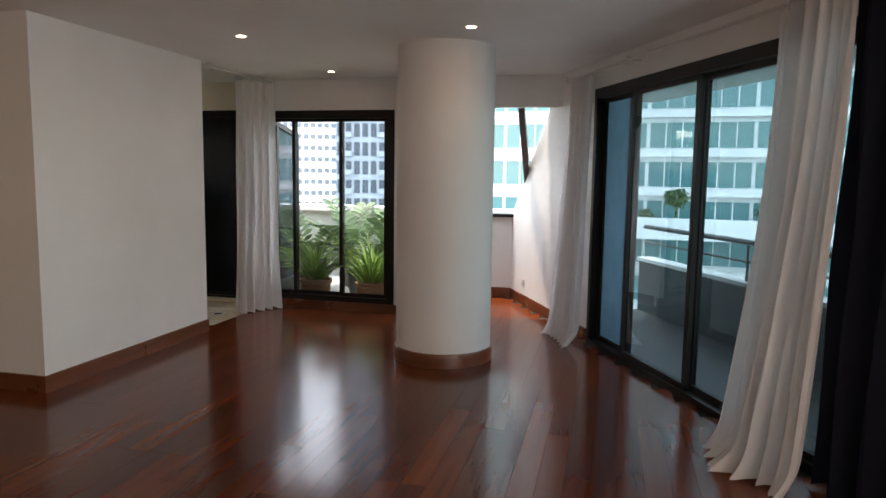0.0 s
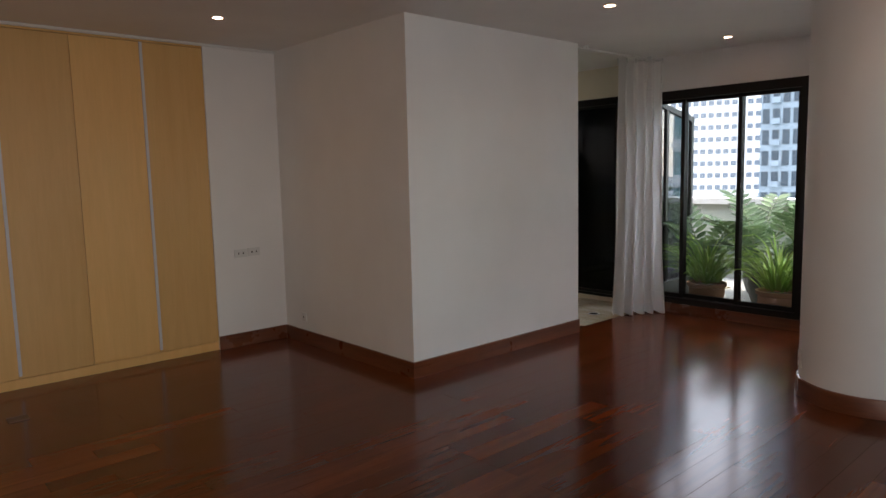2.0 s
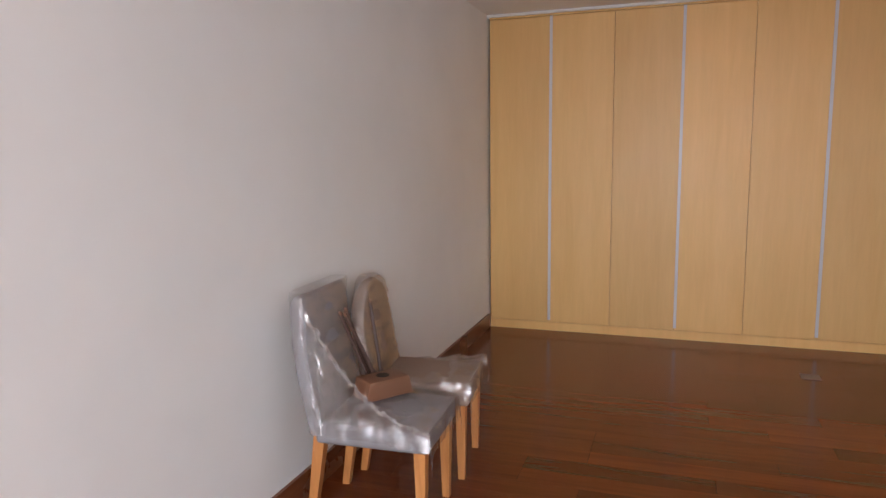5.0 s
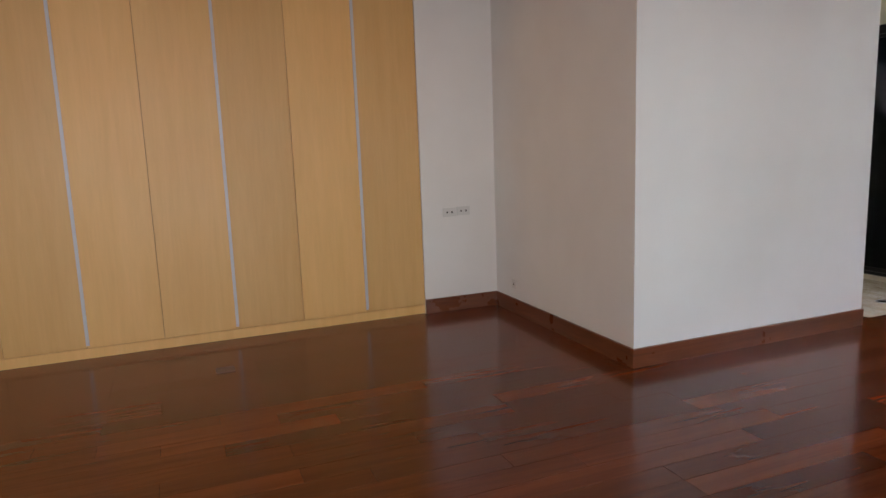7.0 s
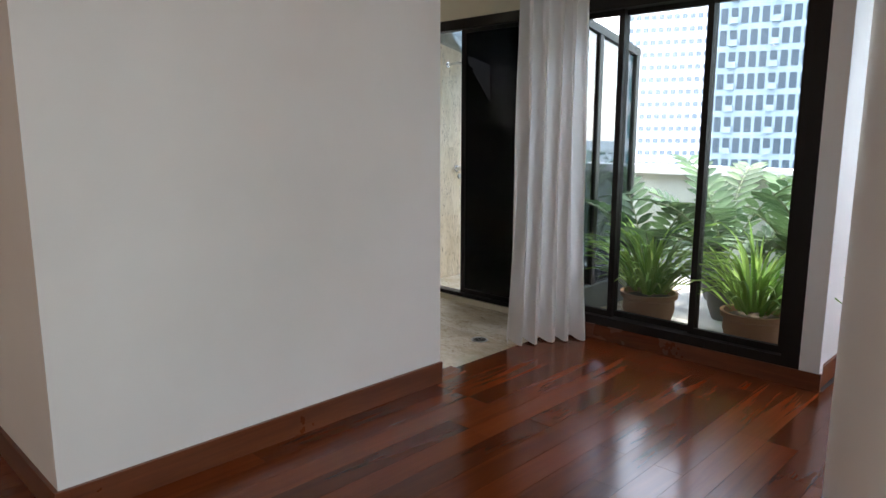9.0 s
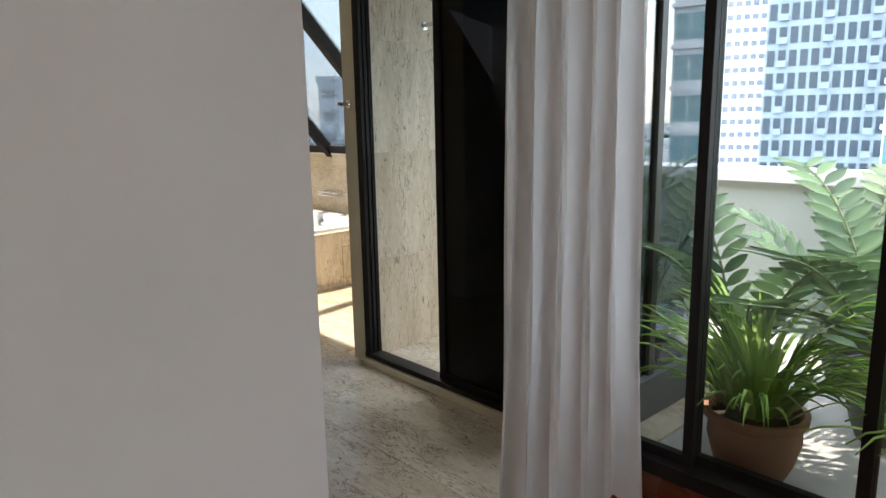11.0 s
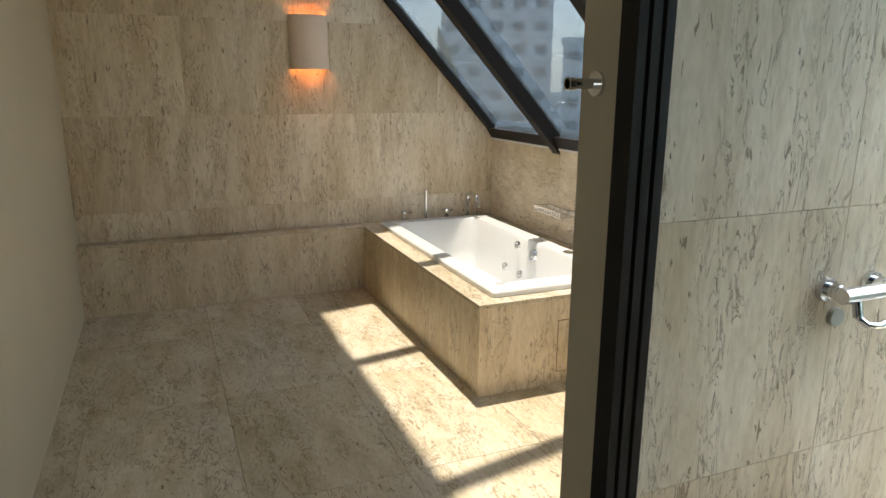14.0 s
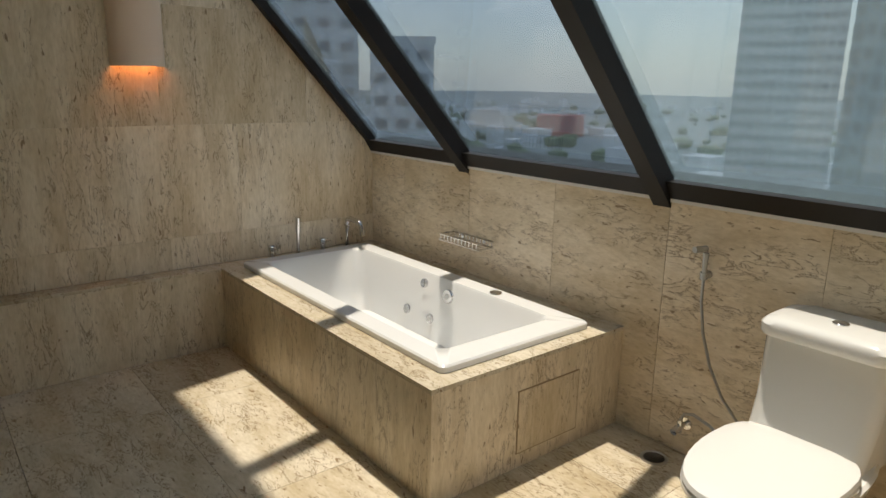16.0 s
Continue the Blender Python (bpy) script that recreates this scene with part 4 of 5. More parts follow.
for y in (4.76, 4.96):
    bm = bmesh.new(); rod(bm, (5.345, y, 0.735), (5.333, y, 0.735), 0.016)
    part("fixing", bm, CHROME, basket, "", True)

# sconce
sconce = thing("wall_sconce", "half-round alabaster wall sconce, glowing orange", "wall lamp")
bm = bmesh.new()
arc = [(3.80 - 0.145 * math.cos(math.pi * i / 20), 5.985 - 0.115 * math.sin(math.pi * i / 20)) for i in range(21)]
inner = [(3.80 - 0.137 * math.cos(math.pi * i / 20), 5.985 - 0.107 * math.sin(math.pi * i / 20)) for i in range(21)]
prism(bm, arc + inner[::-1], 1.708, 2.09)
part("shade", bm, ALABASTER, sconce, "pale alabaster half-cylinder shade", True)
bm = bmesh.new(); rod(bm, (3.80, 5.93, 1.84), (3.80, 5.93, 1.96), 0.022)
part("bulb", bm, BULB, sconce, "warm glowing bulb", True)
ld = bpy.data.lights.new("sconce_lamp", "POINT")
ld.energy, ld.color, ld.shadow_soft_size = 1.1, (1.0, 0.36, 0.10), 0.03
new("sconce_lamp", ld).location = (3.80, 5.925, 1.90)

# robe hooks
for label, m in (("round chrome robe hook on the beige wall end", pose(3.575, 2.005, 1.615, 0, 0, -90)), ("small chrome robe hook on the grey wall", pose(1.92, 2.575, 1.585))):
    hk = thing("robe_hook", label, "hook", "robe hooks")
    hk.matrix_basis = m
    bm = bmesh.new(); rod(bm, (0, 0, 0), (0, -0.008, 0), 0.026, n=20)
    part("rosette", bm, CHROME, hk, "", True)
    bm = bmesh.new(); rod(bm, (0, -0.008, 0), (0, -0.075, 0), 0.011, n=16); rod(bm, (0, -0.062, 0), (0, -0.075, 0), 0.014, n=16)
    part("peg", bm, CHROME, hk, "", True)

# shower valve and pipe
sv = thing("shower_valve", "chrome wall shower mixer with two rosettes", "tap")
for x in (4.256, 4.422):
    bm = bmesh.new(); rod(bm, (x, 1.939, 1.11), (x, 1.925, 1.11), 0.034, 0.031, 28); rod(bm, (x, 1.925, 1.11), (x, 1.885, 1.11), 0.019, n=20); rod(bm, (x, 1.915, 1.11), (x, 1.895, 1.11), 0.023, n=6)
    part("rosette", bm, CHROME, sv, "", True)
bm = bmesh.new(); rod(bm, (4.235, 1.875, 1.11), (4.443, 1.875, 1.11), 0.021, n=24); rod(bm, (4.443, 1.875, 1.11), (4.475, 1.875, 1.11), 0.026, 0.024, 24)
part("body", bm, CHROME, sv, "", True)
bm = bmesh.new(); rod(bm, (4.285, 1.87, 1.095), (4.285, 1.86, 1.055), 0.012, n=16); tube(bm, [(4.285, 1.86, 1.055), (4.30, 1.845, 1.038), (4.33, 1.835, 1.035), (4.37, 1.835, 1.045), (4.39, 1.84, 1.06)], 0.009, 12)
part("outlet", bm, CHROME, sv, "", True)
bm = bmesh.new(); rod(bm, (4.303, 1.939, 1.03), (4.303, 1.926, 1.03), 0.026, 0.024, 24)
part("blank_cap", bm, STEEL, sv, "small worn metal blanking cap", True)
sh = thing("overhead_shower", "chrome shower arm and head on the travertine wall", "shower head")
bm = bmesh.new(); rod(bm, (4.13, 1.945, 2.10), (4.13, 1.93, 2.10), 0.028, n=18); tube(bm, [(4.13, 1.94, 2.10), (4.13, 1.80, 2.11), (4.13, 1.70, 2.08)], 0.012)
part("arm", bm, CHROME, sh, "", True)
bm = bmesh.new(); rod(bm, (4.13, 1.70, 2.08), (4.13, 1.68, 2.03), 0.02, 0.06, 20)
part("head", bm, CHROME, sh, "", True)

# floor drains
def drain(x, y, z, label):
    th = thing("floor_drain", label, "drain", "floor drains", (x, y, z))
    bm = bmesh.new(); lathe(bm, [(0.062, 0.0), (0.062, 0.003), (0.05, 0.004), (0.046, 0.001)], 28)
    part("ring", bm, STEEL, th, "", True)
    bm = bmesh.new()
    for k in range(-3, 4):
        w = math.sqrt(0.046 ** 2 - (k * 0.013) ** 2)
        box(bm, (k * 0.013 - 0.003, -w, 0.001), (k * 0.013 + 0.003, w, 0.003))
    part("grate", bm, DARK, th)


drain(2.84, 0.37, 0.001, "round dark floor drain in the stone floor")
drain(5.20, 3.42, 0.001, "round metal floor drain beside the toilet")

# ---- toilet ----
wc = thing("toilet", "white ceramic one-piece toilet with closed lid", "toilet", at=(5.345, 2.745, 0))


def oval(cx, a0, a1, w, z, n=36, sq=2.4):
    """An oval from cx - a0 (front) to cx + a1 (back), half width w; -x is the front."""
    out = []
    for i in range(n):
        t = 2 * math.pi * i / n
        c, s = math.cos(t), math.sin(t)
        ex = 2 / (2.0 if c < 0 else 3.2)
        x = (a1 if c > 0 else a0) * math.copysign(abs(c) ** ex, c)
        y = w * math.copysign(abs(s) ** (2 / sq), s)
        out.append(((cx + x) * 1.19 - 0.01, y * 1.17, z))
    return out


bm = bmesh.new()
loft(bm, [oval(-0.34, 0.24, 0.30, 0.12, 0.0), oval(-0.34, 0.25, 0.30, 0.13, 0.10), oval(-0.36, 0.30, 0.33, 0.165, 0.27), oval(-0.38, 0.34, 0.34, 0.195, 0.37), oval(-0.38, 0.35, 0.34, 0.20, 0.405), oval(-0.38, 0.33, 0.34, 0.19, 0.415)])
part("bowl", bm, CERAMIC, wc, "", True)
bm = bmesh.new()
loft(bm, [oval(-0.43, 0.315, 0.205, 0.19, 0.412), oval(-0.43, 0.325, 0.21, 0.198, 0.418), oval(-0.43, 0.325, 0.21, 0.198, 0.430), oval(-0.43, 0.32, 0.205, 0.193, 0.436)])
part("seat_ring", bm, CERAMIC, wc, "", True)
bm = bmesh.new()
loft(bm, [oval(-0.43, 0.31, 0.20, 0.185, 0.437), oval(-0.43, 0.325, 0.21, 0.197, 0.443), oval(-0.43, 0.32, 0.205, 0.193, 0.458), oval(-0.43, 0.27, 0.17, 0.155, 0.468), oval(-0.43, 0.12, 0.09, 0.07, 0.471)])
part("lid", bm, CERAMIC, wc, "closed off-white lid", True)
bm = bmesh.new()
loft(bm, [[(x, y, z) for x, y, _ in rrect(-0.34 + k, -0.01, -w, w, 0.05, 0)] for z, w, k in ((0.38, 0.195, -0.03), (0.46, 0.20, 0.0), (0.55, 0.205, 0.04), (0.782, 0.215, 0.075))])
part("tank", bm, CERAMIC, wc, "", True)
bm = bmesh.new()
loft(bm, [[(x, y, z) for x, y, _ in rrect(-0.295 - k, 0.0 - 0.005, -w, w, 0.06, 0)] for z, w, k in ((0.786, 0.222, 0.0), (0.794, 0.228, 0.004), (0.827, 0.228, 0.004), (0.844, 0.215, -0.01), (0.850, 0.18, -0.04))])
part("tank_lid", bm, CERAMIC, wc, "", True)
bm = bmesh.new(); lathe(bm, [(0.028, 0.848), (0.028, 0.854), (0.024, 0.857), (0.022, 0.857)], 24, (-0.15, 0.0))
part("flush_button", bm, CHROME, wc, "oval chrome push button", True)

bd = thing("bidet_spray", "chrome hand bidet spray with a metal hose", "bidet spray")
bm = bmesh.new(); rod(bm, (5.345, 3.335, 0.87), (5.30, 3.335, 0.87), 0.018); rod(bm, (5.30, 3.335, 0.855), (5.30, 3.335, 0.885), 0.016)
part("holder", bm, STEEL, bd, "", True)
bm = bmesh.new(); rod(bm, (5.30, 3.335, 0.86), (5.30, 3.335, 0.97), 0.009, 0.013); rod(bm, (5.315, 3.345, 0.985), (5.25, 3.36, 0.985), 0.014)
part("spray_head", bm, STEEL, bd, "", True)
bm = bmesh.new(); tube(bm, [(5.30, 3.335, 0.86), (5.30, 3.333, 0.76), (5.30, 3.31, 0.62), (5.30, 3.26, 0.48), (5.30, 3.19, 0.36), (5.30, 3.10, 0.27), (5.31, 3.02, 0.22)], 0.0065)
part("hose", bm, STEEL, bd, "", True)
av = thing("angle_valve", "chrome angle valve with a bent hose", "valve")
bm = bmesh.new(); rod(bm, (5.345, 3.36, 0.155), (5.335, 3.36, 0.155), 0.028, n=20); rod(bm, (5.335, 3.36, 0.155), (5.27, 3.36, 0.155), 0.012); rod(bm, (5.285, 3.36, 0.13), (5.285, 3.36, 0.19), 0.012)
part("body", bm, CHROME, av, "", True)
bm = bmesh.new(); rod(bm, (5.27, 3.36, 0.155), (5.235, 3.36, 0.145), 0.016)
part("knob", bm, CHROME, av, "", True)
bm = bmesh.new(); tube(bm, [(5.285, 3.36, 0.19), (5.285, 3.345, 0.225), (5.285, 3.30, 0.24), (5.285, 3.22, 0.22), (5.285, 3.14, 0.17), (5.29, 3.06, 0.14)], 0.007)
part("hose", bm, STEEL, av, "", True)

# ---- terrace ----
structure("terrace_floor", bm_box((3.62, -1.54, -0.6), (7.2, 6.3, -0.03)), CONCRETE, "pale concrete terrace floor", "terrace")
# unseen eave, added to keep the sun off the planks inside the window
structure("unseen_eave", bm_box((3.62, -1.54, 2.72), (4.10, 0.30, 2.86)), PARAPET, "unseen narrow plaster eave added over the terrace window", "eave")
structure("terrace_parapet", bm_box((6.2, -4.0, -0.6), (6.45, 2.0, 1.03)), PARAPET, "pale green-grey plastered terrace parapet", "parapet")
structure("terrace_coping", bm_box((6.14, -4.0, 1.03), (6.51, 2.0, 1.115), 0.01), WALL, "white coping on the terrace parapet", "parapet")
structure("terrace_end_wall", bm_box((5.2, -1.75, -0.6), (6.2, -1.55, 1.02)), PARAPET, "pale plastered end wall of the terrace", "parapet")


def pot(name, label, at, r, h, mat):
    th = thing(name, label, "flower pot", "terrace pots", at)
    bm = bmesh.new()
    lathe(bm, [(r * 0.62, 0), (r * 0.80, h * 0.25), (r * 0.95, h * 0.6), (r * 0.93, h * 0.84), (r * 1.04, h * 0.88), (r * 1.06, h), (r * 0.94, h), (r * 0.90, h * 0.86)], 40)
    part("body", bm, mat, th, "", True)
    bm = bmesh.new(); lathe(bm, [(r * 0.91, h * 0.86), (r * 0.5, h * 0.89), (0.01, h * 0.9)], 24)
    part("soil", bm, SOIL, th)
    return th


def strap_plant(label, at, n, length, seed):
    rnd = random.Random(seed)
    th = thing("strap_plant", label, "plant", "strap-leaved pot plants", at)
    for c in range(3):
        bm = bmesh.new()
        for i in range(n // 3):
            a = rnd.uniform(0, 6.283)
            r0 = rnd.uniform(0, 0.13)
            L = length * rnd.uniform(0.55, 1.1)
            up = rnd.uniform(0.75, 1.5)
            w = rnd.uniform(0.009, 0.016)
            p = Vector((r0 * math.cos(a), r0 * math.sin(a), 0))
            side = Vector((-math.sin(a), math.cos(a), 0))
            prev = None
            steps = 7
            for k in range(steps + 1):
                t = k / steps
                ang = up - 1.25 * t * t * rnd.uniform(0.8, 1.0)
                p = p + Vector((math.cos(a) * math.cos(ang), math.sin(a) * math.cos(ang), math.sin(ang))) * (L / steps)
                ww = w * (1 - t ** 2.2) + 0.0008
                cur = (bm.verts.new(p - side * ww + Vector((0, 0, 0.004))), bm.verts.new(p - Vector((0, 0, 0.002))), bm.verts.new(p + side * ww + Vector((0, 0, 0.004))))
                if prev:
                    bm.faces.new((prev[0], prev[1], cur[1], cur[0]))
                    bm.faces.new((prev[1], prev[2], cur[2], cur[1]))
                prev = cur
        part("leaf_clump", bm, GRASSY, th, "", True)


def leaf_blade(bm, p, d, up, length, width):
    """One pointed leaflet from p along d."""
    side = d.cross(up).normalized()
    prof = ((0.0, 0.15), (0.2, 0.75), (0.45, 1.0), (0.75, 0.75), (1.0, 0.05))
    prev = None
    for t, w in prof:
        q = p + d * (length * t) - Vector((0, 0, 0.10 * length * t * t))
        cur = (bm.verts.new(q - side * (width * w) + up * 0.006), bm.verts.new(q), bm.verts.new(q + side * (width * w) + up * 0.006))
        if prev:
            bm.faces.new((prev[0], prev[1], cur[1], cur[0]))
            bm.faces.new((prev[1], prev[2], cur[2], cur[1]))
        prev = cur


def frond_plant(label, at, fronds, height, seed, leaflet=0.20):
    rnd = random.Random(seed)
    th = thing("cycad", label, "plant", "feather-leaved terrace plants", at)
    for i in range(fronds):
        a = 6.283 * i / fronds + rnd.uniform(-0.5, 0.5)
        L = height * rnd.uniform(0.75, 1.15)
        out = Vector((math.cos(a), math.sin(a), 0))
        elev = rnd.uniform(0.55, 1.35)
        pts = []
        p = Vector((0.05 * math.cos(a), 0.05 * math.sin(a), 0))
        for k in range(15):
            t = k / 14
            an = elev - 0.9 * t * t
            pts.append(p.copy())
            p = p + (out * math.cos(an) + Vector((0, 0, math.sin(an)))) * (L / 14)
        bm = bmesh.new(); tube(bm, pts, 0.007, 5)
        fr = part("frond_stem", bm, STEM, th, "", True)
        bm = bmesh.new()
        for k in range(3, 15):
            d = (pts[k] - pts[k - 1]).normalized()
            s = d.cross(Vector((0, 0, 1))).normalized()
            up = s.cross(d)
            ll = leaflet * (0.7 + 0.5 * math.sin(3.14 * (k - 3) / 12))
            for sg in (-1, 1):
                leaf_blade(bm, pts[k], (d * 0.55 + s * sg * 0.85 + up * 0.15).normalized(), up, ll * rnd.uniform(0.85, 1.1), 0.031)
        part("leaflets", bm, LEAF, fr, "", True)


pot("terracotta_pot", "round terracotta pot with grassy leaves", (3.98, -0.33, -0.03), 0.20, 0.31, TERRACOTTA)
strap_plant("bright green strap-leaved plant in a terracotta pot", (3.98, -0.33, 0.24), 140, 0.62, 11)
pot("terracotta_pot", "round terracotta pot at the window's end", (3.94, -1.11, -0.03), 0.20, 0.31, TERRACOTTA)
strap_plant("bright green strap-leaved plant at the window", (3.94, -1.11, 0.24), 130, 0.60, 12)
for i, (x, y, h, fr, mat) in enumerate(((4.55, -0.02, 1.0, 7, GREY_POT), (4.75, -0.62, 1.05, 7, GREY_POT), (4.6, -1.25, 0.95, 7, GREY_POT), (5.35, -0.3, 1.1, 6, GREY_POT), (5.5, -1.05, 1.2, 6, GREY_POT))):
    pot("planter", "dark grey round planter on the terrace", (x, y, -0.03), 0.18, 0.36, mat)
    frond_plant("dark green feather-leaved plant in a grey pot", (x, y, 0.28), fr, h, 30 + i)

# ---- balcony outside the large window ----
# floor and parapet have their shade put into a dark colour
structure("balcony_floor", oblique(-6.5, 4.2, -1.55, -0.14, -0.5, -0.03), SHADED_BALCONY, "balcony floor, coloured dark for its shade", "balcony")
structure("balcony_soffit", oblique(-6.5, 4.2, -1.5, -0.2, 2.55, 2.75), PARAPET, "pale balcony soffit", "balcony")
structure("balcony_parapet", oblique(-6.5, 4.2, -1.55, -1.40, -0.5, 0.60), SHADED_BALCONY, "solid balcony parapet, coloured dark for its shade", "parapet")
structure("balcony_coping", oblique(-6.5, 4.2, -1.58, -1.37, 0.60, 0.64), WALL, "white coping on the balcony parapet", "parapet")
bal = thing("balcony_railing", "dark metal balcony railing with two rails", "railing")
for z, r in ((1.02, 0.028), (0.83, 0.014)):
    bm = bmesh.new(); rod(bm, on_wall(-4.4, -1.46, z), on_wall(4.2, -1.46, z), r)
    part("rail", bm, BRONZE, bal, "", True)
for x in (-3.6, -2.4, -1.2, 0.0, 1.2, 2.4):
    bm = bmesh.new(); rod(bm, on_wall(x, -1.46, 0.64), on_wall(x, -1.46, 1.02), 0.016)
    part("post", bm, BRONZE, bal, "", True)

# ---- city outside ----
GROUND = -48.0
# distance haze is put into the ground's bluish colour
CITY_GROUND = paint("city_ground", (0.22, 0.26, 0.27), 0.9, 0.5, 0.2)
gm = bmesh.new()
box(gm, (-3500, -3500, GROUND - 1), (3500, 3500, GROUND))
structure("ground", gm, CITY_GROUND, "hazy flat city ground far below", "ground")
WHITE_F = paint("white_facade", (0.62, 0.63, 0.63), 0.7, 0.05, 0.2)
BLUE_F = paint("blue_facade", (0.20, 0.26, 0.31), 0.5, 0.1, 0.1)
PALE_F = paint("pale_facade", (0.66, 0.69, 0.71), 0.7, 0.08, 0.2)
RED_F = paint("red_facade", (0.45, 0.05, 0.05), 0.6, 0.1, 0.1)
TEAL_W = material("teal_window", (0.05, 0.17, 0.18), 0.10, coat=0.3)[0]
GREY_W = material("grey_window", (0.14, 0.17, 0.21), 0.2)[0]
BLUE_W = material("blue_window", (0.03, 0.05, 0.07), 0.30, spec=0.35)[0]
CROWN = leafy("far_foliage", (0.04, 0.09, 0.03), (0.10, 0.17, 0.05))


def building(label, at, rz, w, d, z1, wall_mat, win_mat, floor_h, bay, win_w, win_h, group="", bands=False, balcony=0, z_from=-30.0, nominal=280):
    """A block of flats whose local -y face has rows of windows; at: centre of that face."""
    th = thing("apartment_building", label, "building", group, (at[0], at[1], 0), rz)
    part("wall", bm_box((-w / 2, 0, GROUND), (w / 2, d, z1)), wall_mat, th)
    part("roof", bm_box((-w / 2 - 0.3, -0.3, z1), (w / 2 + 0.3, d + 0.3, z1 + 0.9)), wall_mat, th)
    wm = mesh_of("window", bm_box((-win_w / 2, -0.08, -win_h / 2), (win_w / 2, 0.0, win_h / 2)), win_mat)
    sl = mesh_of("balcony", bm_box((-bay * 0.42, -1.1, -0.1), (bay * 0.42, 0.0, 0.75)), wall_mat)
    bd = mesh_of("slab_edge", bm_box((-w / 2, -0.55, -0.18), (w / 2, 0.0, 0.18)), wall_mat)
    mu = mesh_of("mullion", bm_box((-0.05, -0.14, -win_h / 2), (0.05, -0.08, win_h / 2)), wall_mat)
    nx = int(w / bay)
    count = 0
    z = z1 - floor_h * 0.5
    while z > z_from and count < nominal:
        for i in range(nx):
            x = (i - (nx - 1) / 2) * bay
            o = new("window", wm)
            o.parent, o.location = th, (x, 0, z)
            count += 1
            if bands:
                for k in (-0.17, 0.17):
                    o2 = new("mullion", mu)
                    o2.parent, o2.location = o, (k * win_w, 0, 0)
            if balcony and i % balcony == 1:
                o = new("balcony", sl)
                o.parent, o.location = th, (x, 0, z - win_h / 2)
        if bands:
            o = new("slab_edge", bd)
            o.parent, o.location = th, (0, 0, z - floor_h / 2)
        z -= floor_h
    # the sides too, in one piece each
    bm = bmesh.new()
    z = z1 - floor_h * 0.5
    while z > z_from:
        for i in range(max(1, int(d / bay))):
            y = (i + 0.5) * bay
            for s in (-1, 1):
                x = s * w / 2
                box(bm, (min(x, x + s * 0.08), y - win_w / 2, z - win_h / 2), (max(x, x + s * 0.08), y + win_w / 2, z + win_h / 2))
        z -= floor_h
    tagged(part("side_windows", bm, win_mat, th), kind="stuff")
    return th


def facing(x, y):
    """The turn that makes a building's face look at the flat."""
    return math.degrees(math.atan2(y + 1, x - 1)) - 90


# through the terrace window
building("white tower of small square windows", (135, 64), facing(135, 64), 18, 14, 46, WHITE_F, GREY_W, 2.5, 1.5, 1.05, 1.0, "towers", z_from=-16)
building("blue glass apartment tower with white balconies", (104, 32.5), facing(104, 32.5), 16.5, 14, 60, BLUE_F, BLUE_W, 3.1, 1.375, 0.95, 2.2, "towers", balcony=4, z_from=-12)
# beyond the balcony and the bay
building("white terraced apartment block with teal glass", (57, -7), facing(57, -7), 42, 14, 30, WHITE_F, TEAL_W, 3.3, 4.2, 3.9, 2.1, "white blocks", bands=True, z_from=-20)
building("white apartment block with wide teal windows", (40, -48), facing(40, -48), 40, 14, 26, WHITE_F, TEAL_W, 3.3, 4.2, 3.9, 2.1, "white blocks", bands=True, z_from=-20)
blk = bpy.data.objects["apartment_building.002"]
part("terrace", bm_box((-16, -5.0, -3.2), (16, -0.6, -2.2)), WHITE_F, blk, "white planted terrace edge")
part("terrace_upstand", bm_box((-16, -5.2, -3.2), (16, -5.0, -1.5)), WHITE_F, blk)


def small_tree(label, at, h, r, seed):
    rnd = random.Random(seed)
    th = thing("tree", label, "tree", "terrace trees", at)
    bm = bmesh.new()
    tube(bm, [(0, 0, 0), (0.03, 0.02, h * 0.3), (-0.02, 0.05, h * 0.6), (0.04, 0, h * 0.85)], 0.09, 7)
    for k in range(4):
        a = k * 1.7
        tube(bm, [(0, 0, h * 0.4), (r * 0.4 * math.cos(a), r * 0.4 * math.sin(a), h * 0.6), (r * 0.7 * math.cos(a), r * 0.7 * math.sin(a), h * 0.75)], 0.04, 5)
    part("trunk", bm, STEM, th, "", True)
    bm = bmesh.new()
    for k in range(700):
        v = Vector((rnd.gauss(0, 1), rnd.gauss(0, 1), rnd.gauss(0, 1))).normalized() * r * rnd.uniform(0.45, 1.0) ** 0.6
        c = Vector((0, 0, h * 0.78)) + Vector((v.x, v.y, v.z * 0.75)) * (0.8 + 0.35 * noise.noise(v * 1.4))
        d = Vector((rnd.gauss(0, 1), rnd.gauss(0, 1), rnd.gauss(0, 1))).normalized()
        leaf_blade(bm, c, d, d.orthogonal().normalized(), rnd.uniform(0.18, 0.34), 0.07)
    part("crown", bm, LEAF, th, "", True)


for lx, hh, rr, sd in ((2.6, 2.9, 1.15, 3), (0.2, 1.0, 0.7, 4), (9.5, 1.6, 1.0, 5), (11.5, 2.0, 1.2, 6)):
    q = blk.matrix_basis @ Vector((lx, -2.6, -2.2))
    small_tree("small leafy tree on a white roof terrace", q, hh, rr, sd)
# through the bathroom glazing
building("white office block with small windows", (49, 92), facing(49, 92), 16, 14, 24, PALE_F, GREY_W, 3.2, 3.2, 1.7, 1.3, "city blocks", z_from=-20)
building("lower white office block with small windows", (60, 83), facing(60, 83), 9, 12, 7, PALE_F, GREY_W, 3.2, 3.0, 1.7, 1.3, "city blocks", z_from=-20)
building("long red building far off in the city", (516, 458), facing(516, 458), 46, 30, -29, RED_F, GREY_W, 5.0, 6.0, 1.5, 3.0, "far blocks", z_from=-44)
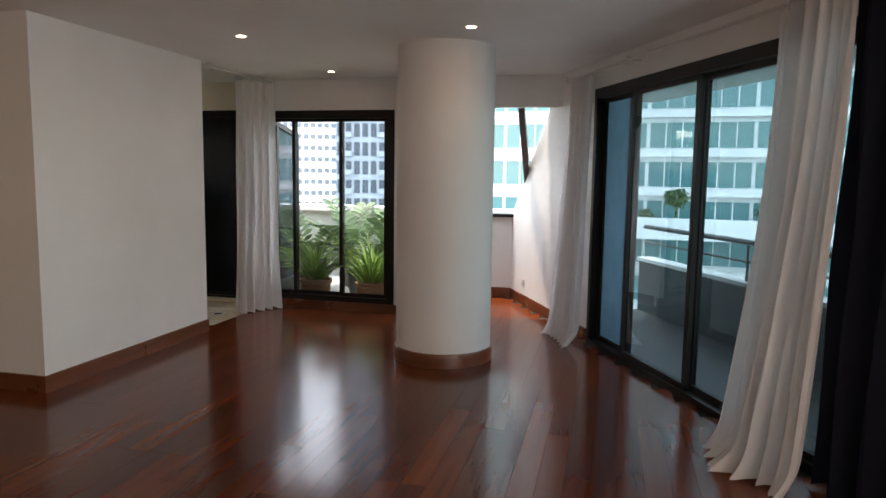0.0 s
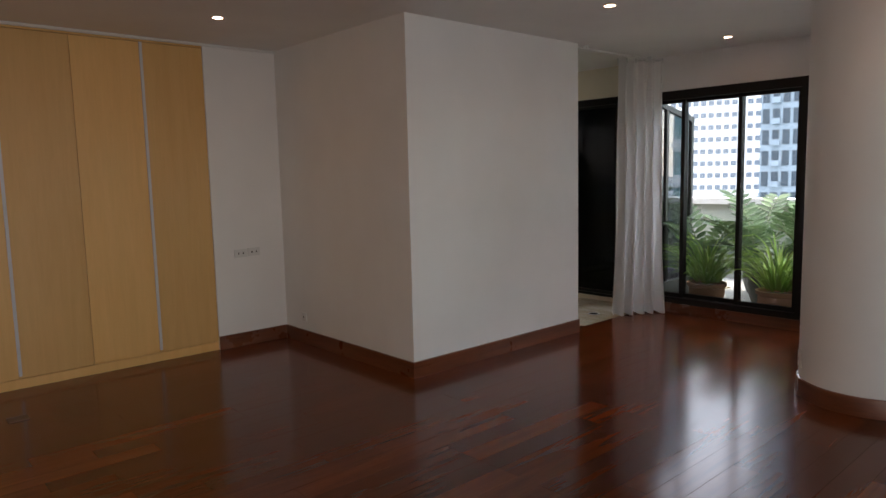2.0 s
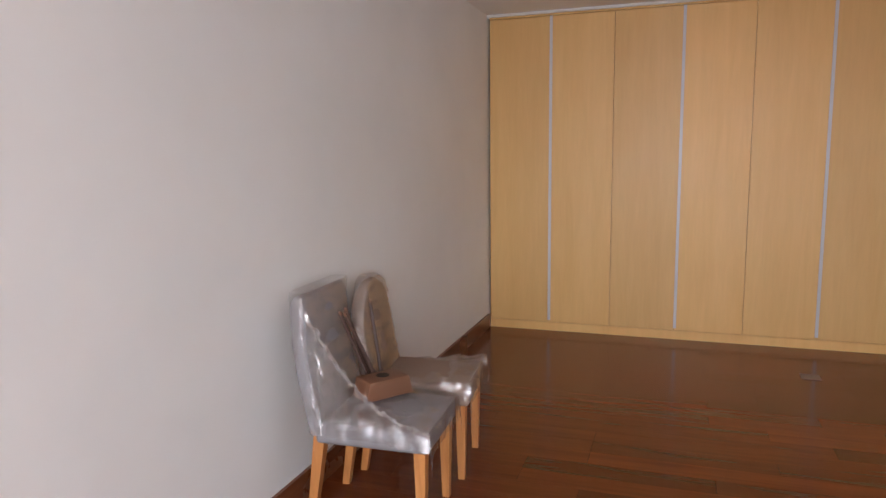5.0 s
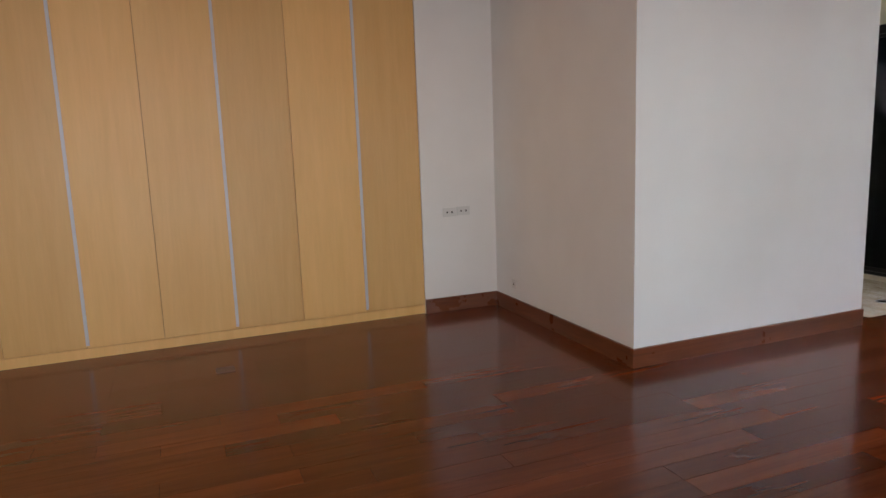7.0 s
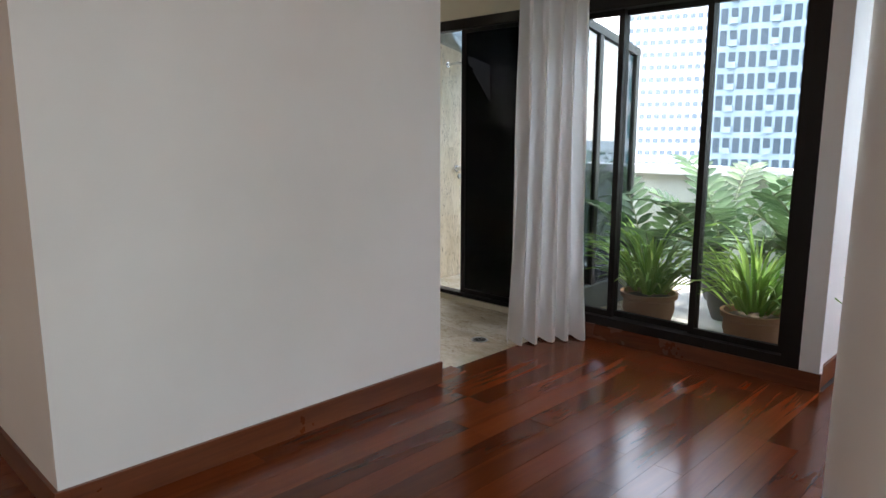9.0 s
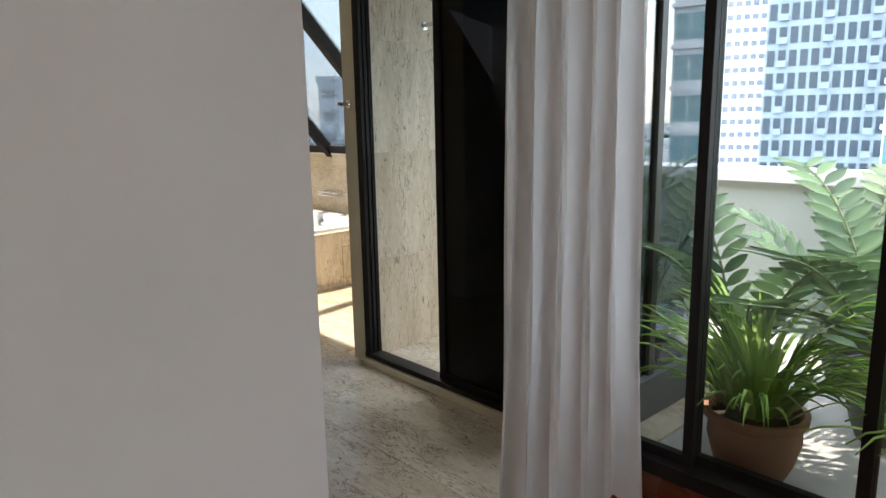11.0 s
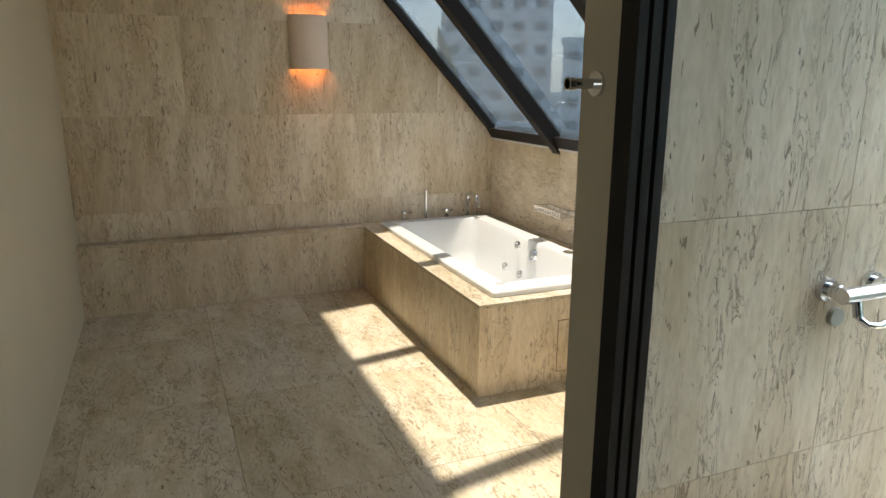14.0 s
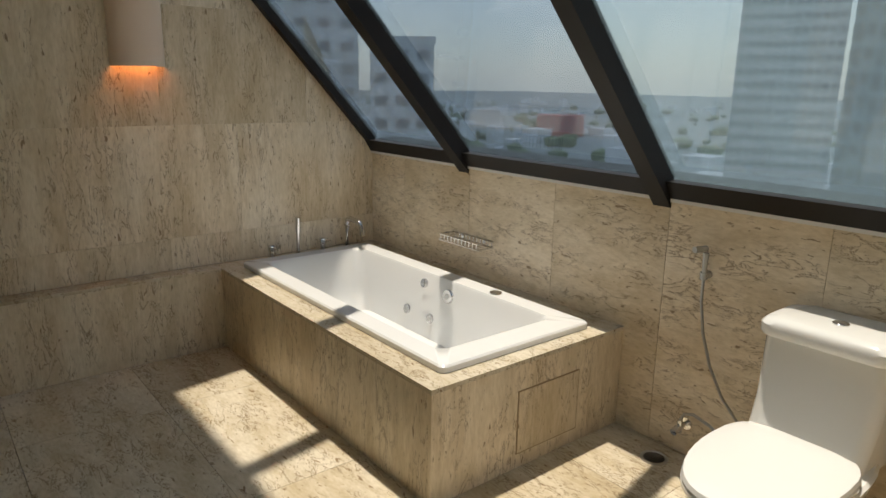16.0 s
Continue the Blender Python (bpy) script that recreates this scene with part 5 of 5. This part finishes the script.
building("pale far building in the city", (455, 505), facing(455, 505), 34, 20, -24, WHITE_F, GREY_W, 4.0, 4.0, 2.6, 1.6, "far blocks", z_from=-44)
building("blue far tower in the city", (395, 560), facing(395, 560), 16, 14, 0, BLUE_F, BLUE_W, 5, 5, 4, 3, "far blocks", z_from=-44)
rnd = random.Random(77)
bm = bmesh.new()
for i in range(420):
    a, r = rnd.uniform(-0.9, 1.3), 180 + 1900 * rnd.random() ** 1.4
    s = rnd.uniform(6, 22)
    h = rnd.uniform(3, 16) * (1.4 if rnd.random() < 0.15 else 1)
    x, y = r * math.cos(a), r * math.sin(a)
    box(bm, (x - s / 2, y - s / 2, GROUND), (x + s / 2, y + s / 2, GROUND + h))
tagged(part("far_city", bm, PALE_F), "low hazy city roofs in the distance", "city", kind="stuff")
bm = bmesh.new()
for i in range(900):
    a, r = rnd.uniform(-0.9, 1.3), 160 + 1700 * rnd.random() ** 1.4
    x, y, s = r * math.cos(a), r * math.sin(a), rnd.uniform(3, 9)
    bmesh.ops.create_icosphere(bm, subdivisions=1, radius=s, matrix=Matrix.Translation((x, y, GROUND + s * 0.5)) @ Matrix.Diagonal((1, rnd.uniform(0.7, 1.6), rnd.uniform(0.5, 0.9), 1)))
tagged(part("far_trees", bm, CROWN), "hazy green tree cover in the distant city", "trees", kind="stuff")

# ---- floor pieces ----
rnd = random.Random(5)
PW = 0.14
lengths = [0.9, 1.2, 1.5, 1.8]
plank_mesh = {L: mesh_of("plank", bm_box((0.0008, 0.0008, -0.022), (L - 0.0008, PW - 0.0008, 0.0), 0.0012), PLANK) for L in lengths}
rest = bmesh.new()
y = -7.56
row = 0
while y < 1.92:
    x = -4.9 - rnd.choice((0.0, 0.3, 0.6, 0.9))
    x_end = 0.0 if y > 0.06 else (3.47 if y > -1.70 else 5.0)
    x_end = min(x_end, WX + (y - WY) / WD.y * WD.x + 0.02)
    while x < x_end:
        L = rnd.choice(lengths)
        end = min(x + L, x_end)
        near = -4.35 < y < -0.1 and x > -4.2 or y >= -0.1 and x > -3.2
        if near and end == x + L:
            o = new("plank", plank_mesh[L])
            o.parent, o.location = (floor if y < -0.02 else floor_back), (x, y, rnd.uniform(-0.0004, 0.0004))
        else:
            box(rest, (max(x, -4.9) + 0.0008, y + 0.0008, -0.022), (end - 0.0008, y + PW - 0.0008, 0.0))
        x += L
    y += PW
    row += 1
tagged(part("plank_edge_rows", rest, PLANK, floor), kind="stuff")

FLOOR_BATH = bpy.data.objects["floor_bath"]
ty = [0.10, 1.22, 2.22, 3.22, 4.23, 5.23, 5.868]
tx = [0.15, 0.96, 1.615, 2.27, 2.925, 3.58, 4.235, 4.89, 5.345]
for i in range(len(ty) - 1):
    for j in range(len(tx) - 1):
        x0, x1, y0, y1 = tx[j], tx[j + 1], ty[i], ty[i + 1]
        if y1 <= 2.3 and x1 > 3.6:
            continue
        if y1 <= 2.3 and x0 < 2.0 and y0 < 1.3:
            x0 = max(x0, 2.06)
        if x1 - x0 < 0.05:
            continue
        if y1 <= 2.3:
            x1 = min(x1, 3.54)
        o = part("tile", bm_box((x0 + 0.001, y0 + 0.001, -0.014), (x1 - 0.001, y1 - 0.001, 0.0), 0.001), TRAV_FLOOR, FLOOR_BATH)
# wall slabs
NORTH = bpy.data.objects["wall_bath_north"]
zs = [0.515, 0.71, 1.38, 2.05, 2.72, 2.95]
xs = [2.13, 2.91, 3.90, 4.83, 5.33]
for i in range(len(zs) - 1):
    off = 0.0 if i % 2 == 0 else 0.45
    cuts = [2.13] + [x + off for x in xs[1:-1]] + [5.345]
    for j in range(len(cuts) - 1):
        x0, x1, z0, z1 = cuts[j], min(cuts[j + 1], 5.345), zs[i], zs[i + 1]
        lim0, lim1 = slope_x(z0), slope_x(z1)
        if x0 >= lim0 - 0.02:
            continue
        poly = [(x0 + 0.0008, z0 + 0.0008), (min(x1, lim0) - 0.0008, z0 + 0.0008)]
        if lim1 < x1 and z0 >= 1.15:
            if lim0 > x1:
                poly.append((x1 - 0.0008, ZS + (x1 - XW) * PITCH))
            poly.append((max(lim1, x0 + 0.01), z1 - 0.0008))
        elif z1 > ZS and x1 > lim1:
            poly += [(x1 - 0.0008, ZS), (max(lim1, x0 + 0.01), z1 - 0.0008)]
        else:
            poly.append((x1 - 0.0008, z1 - 0.0008))
        poly.append((x0 + 0.0008, z1 - 0.0008))
        bm = bmesh.new(); prism(bm, poly, 5.980, 5.9845, 1)
        part("slab", bm, TRAV_WALL, NORTH)
EAST = bpy.data.objects["wall_bath_east"]
ys = [2.10, 2.19, 2.87, 3.55, 4.23, 4.91, 5.58, 5.979]
for i in range(len(ys) - 1):
    part("slab", bm_box((5.339, ys[i] + 0.0008, 0.002), (5.3445, ys[i + 1] - 0.0008, 1.153), 0.0006), TRAV_SIDE, EAST)
# shower wall slabs
SHOWER = bpy.data.objects["wall_shower"]
for z0, z1 in ((0.02, 0.65), (0.65, 1.32), (1.32, 1.99), (1.99, 2.30)):
    part("slab", bm_box((3.663, 1.939, z0 + 0.0008), (4.30, 1.9445, z1 - 0.0008), 0.0006), TRAV_WALL, SHOWER)
    if z1 < 2.2:
        part("slab", bm_box((4.3016, 1.939, z0 + 0.0008), (4.738, 1.9445, min(z1, 1.79) - 0.0008), 0.0006), TRAV_WALL, SHOWER)
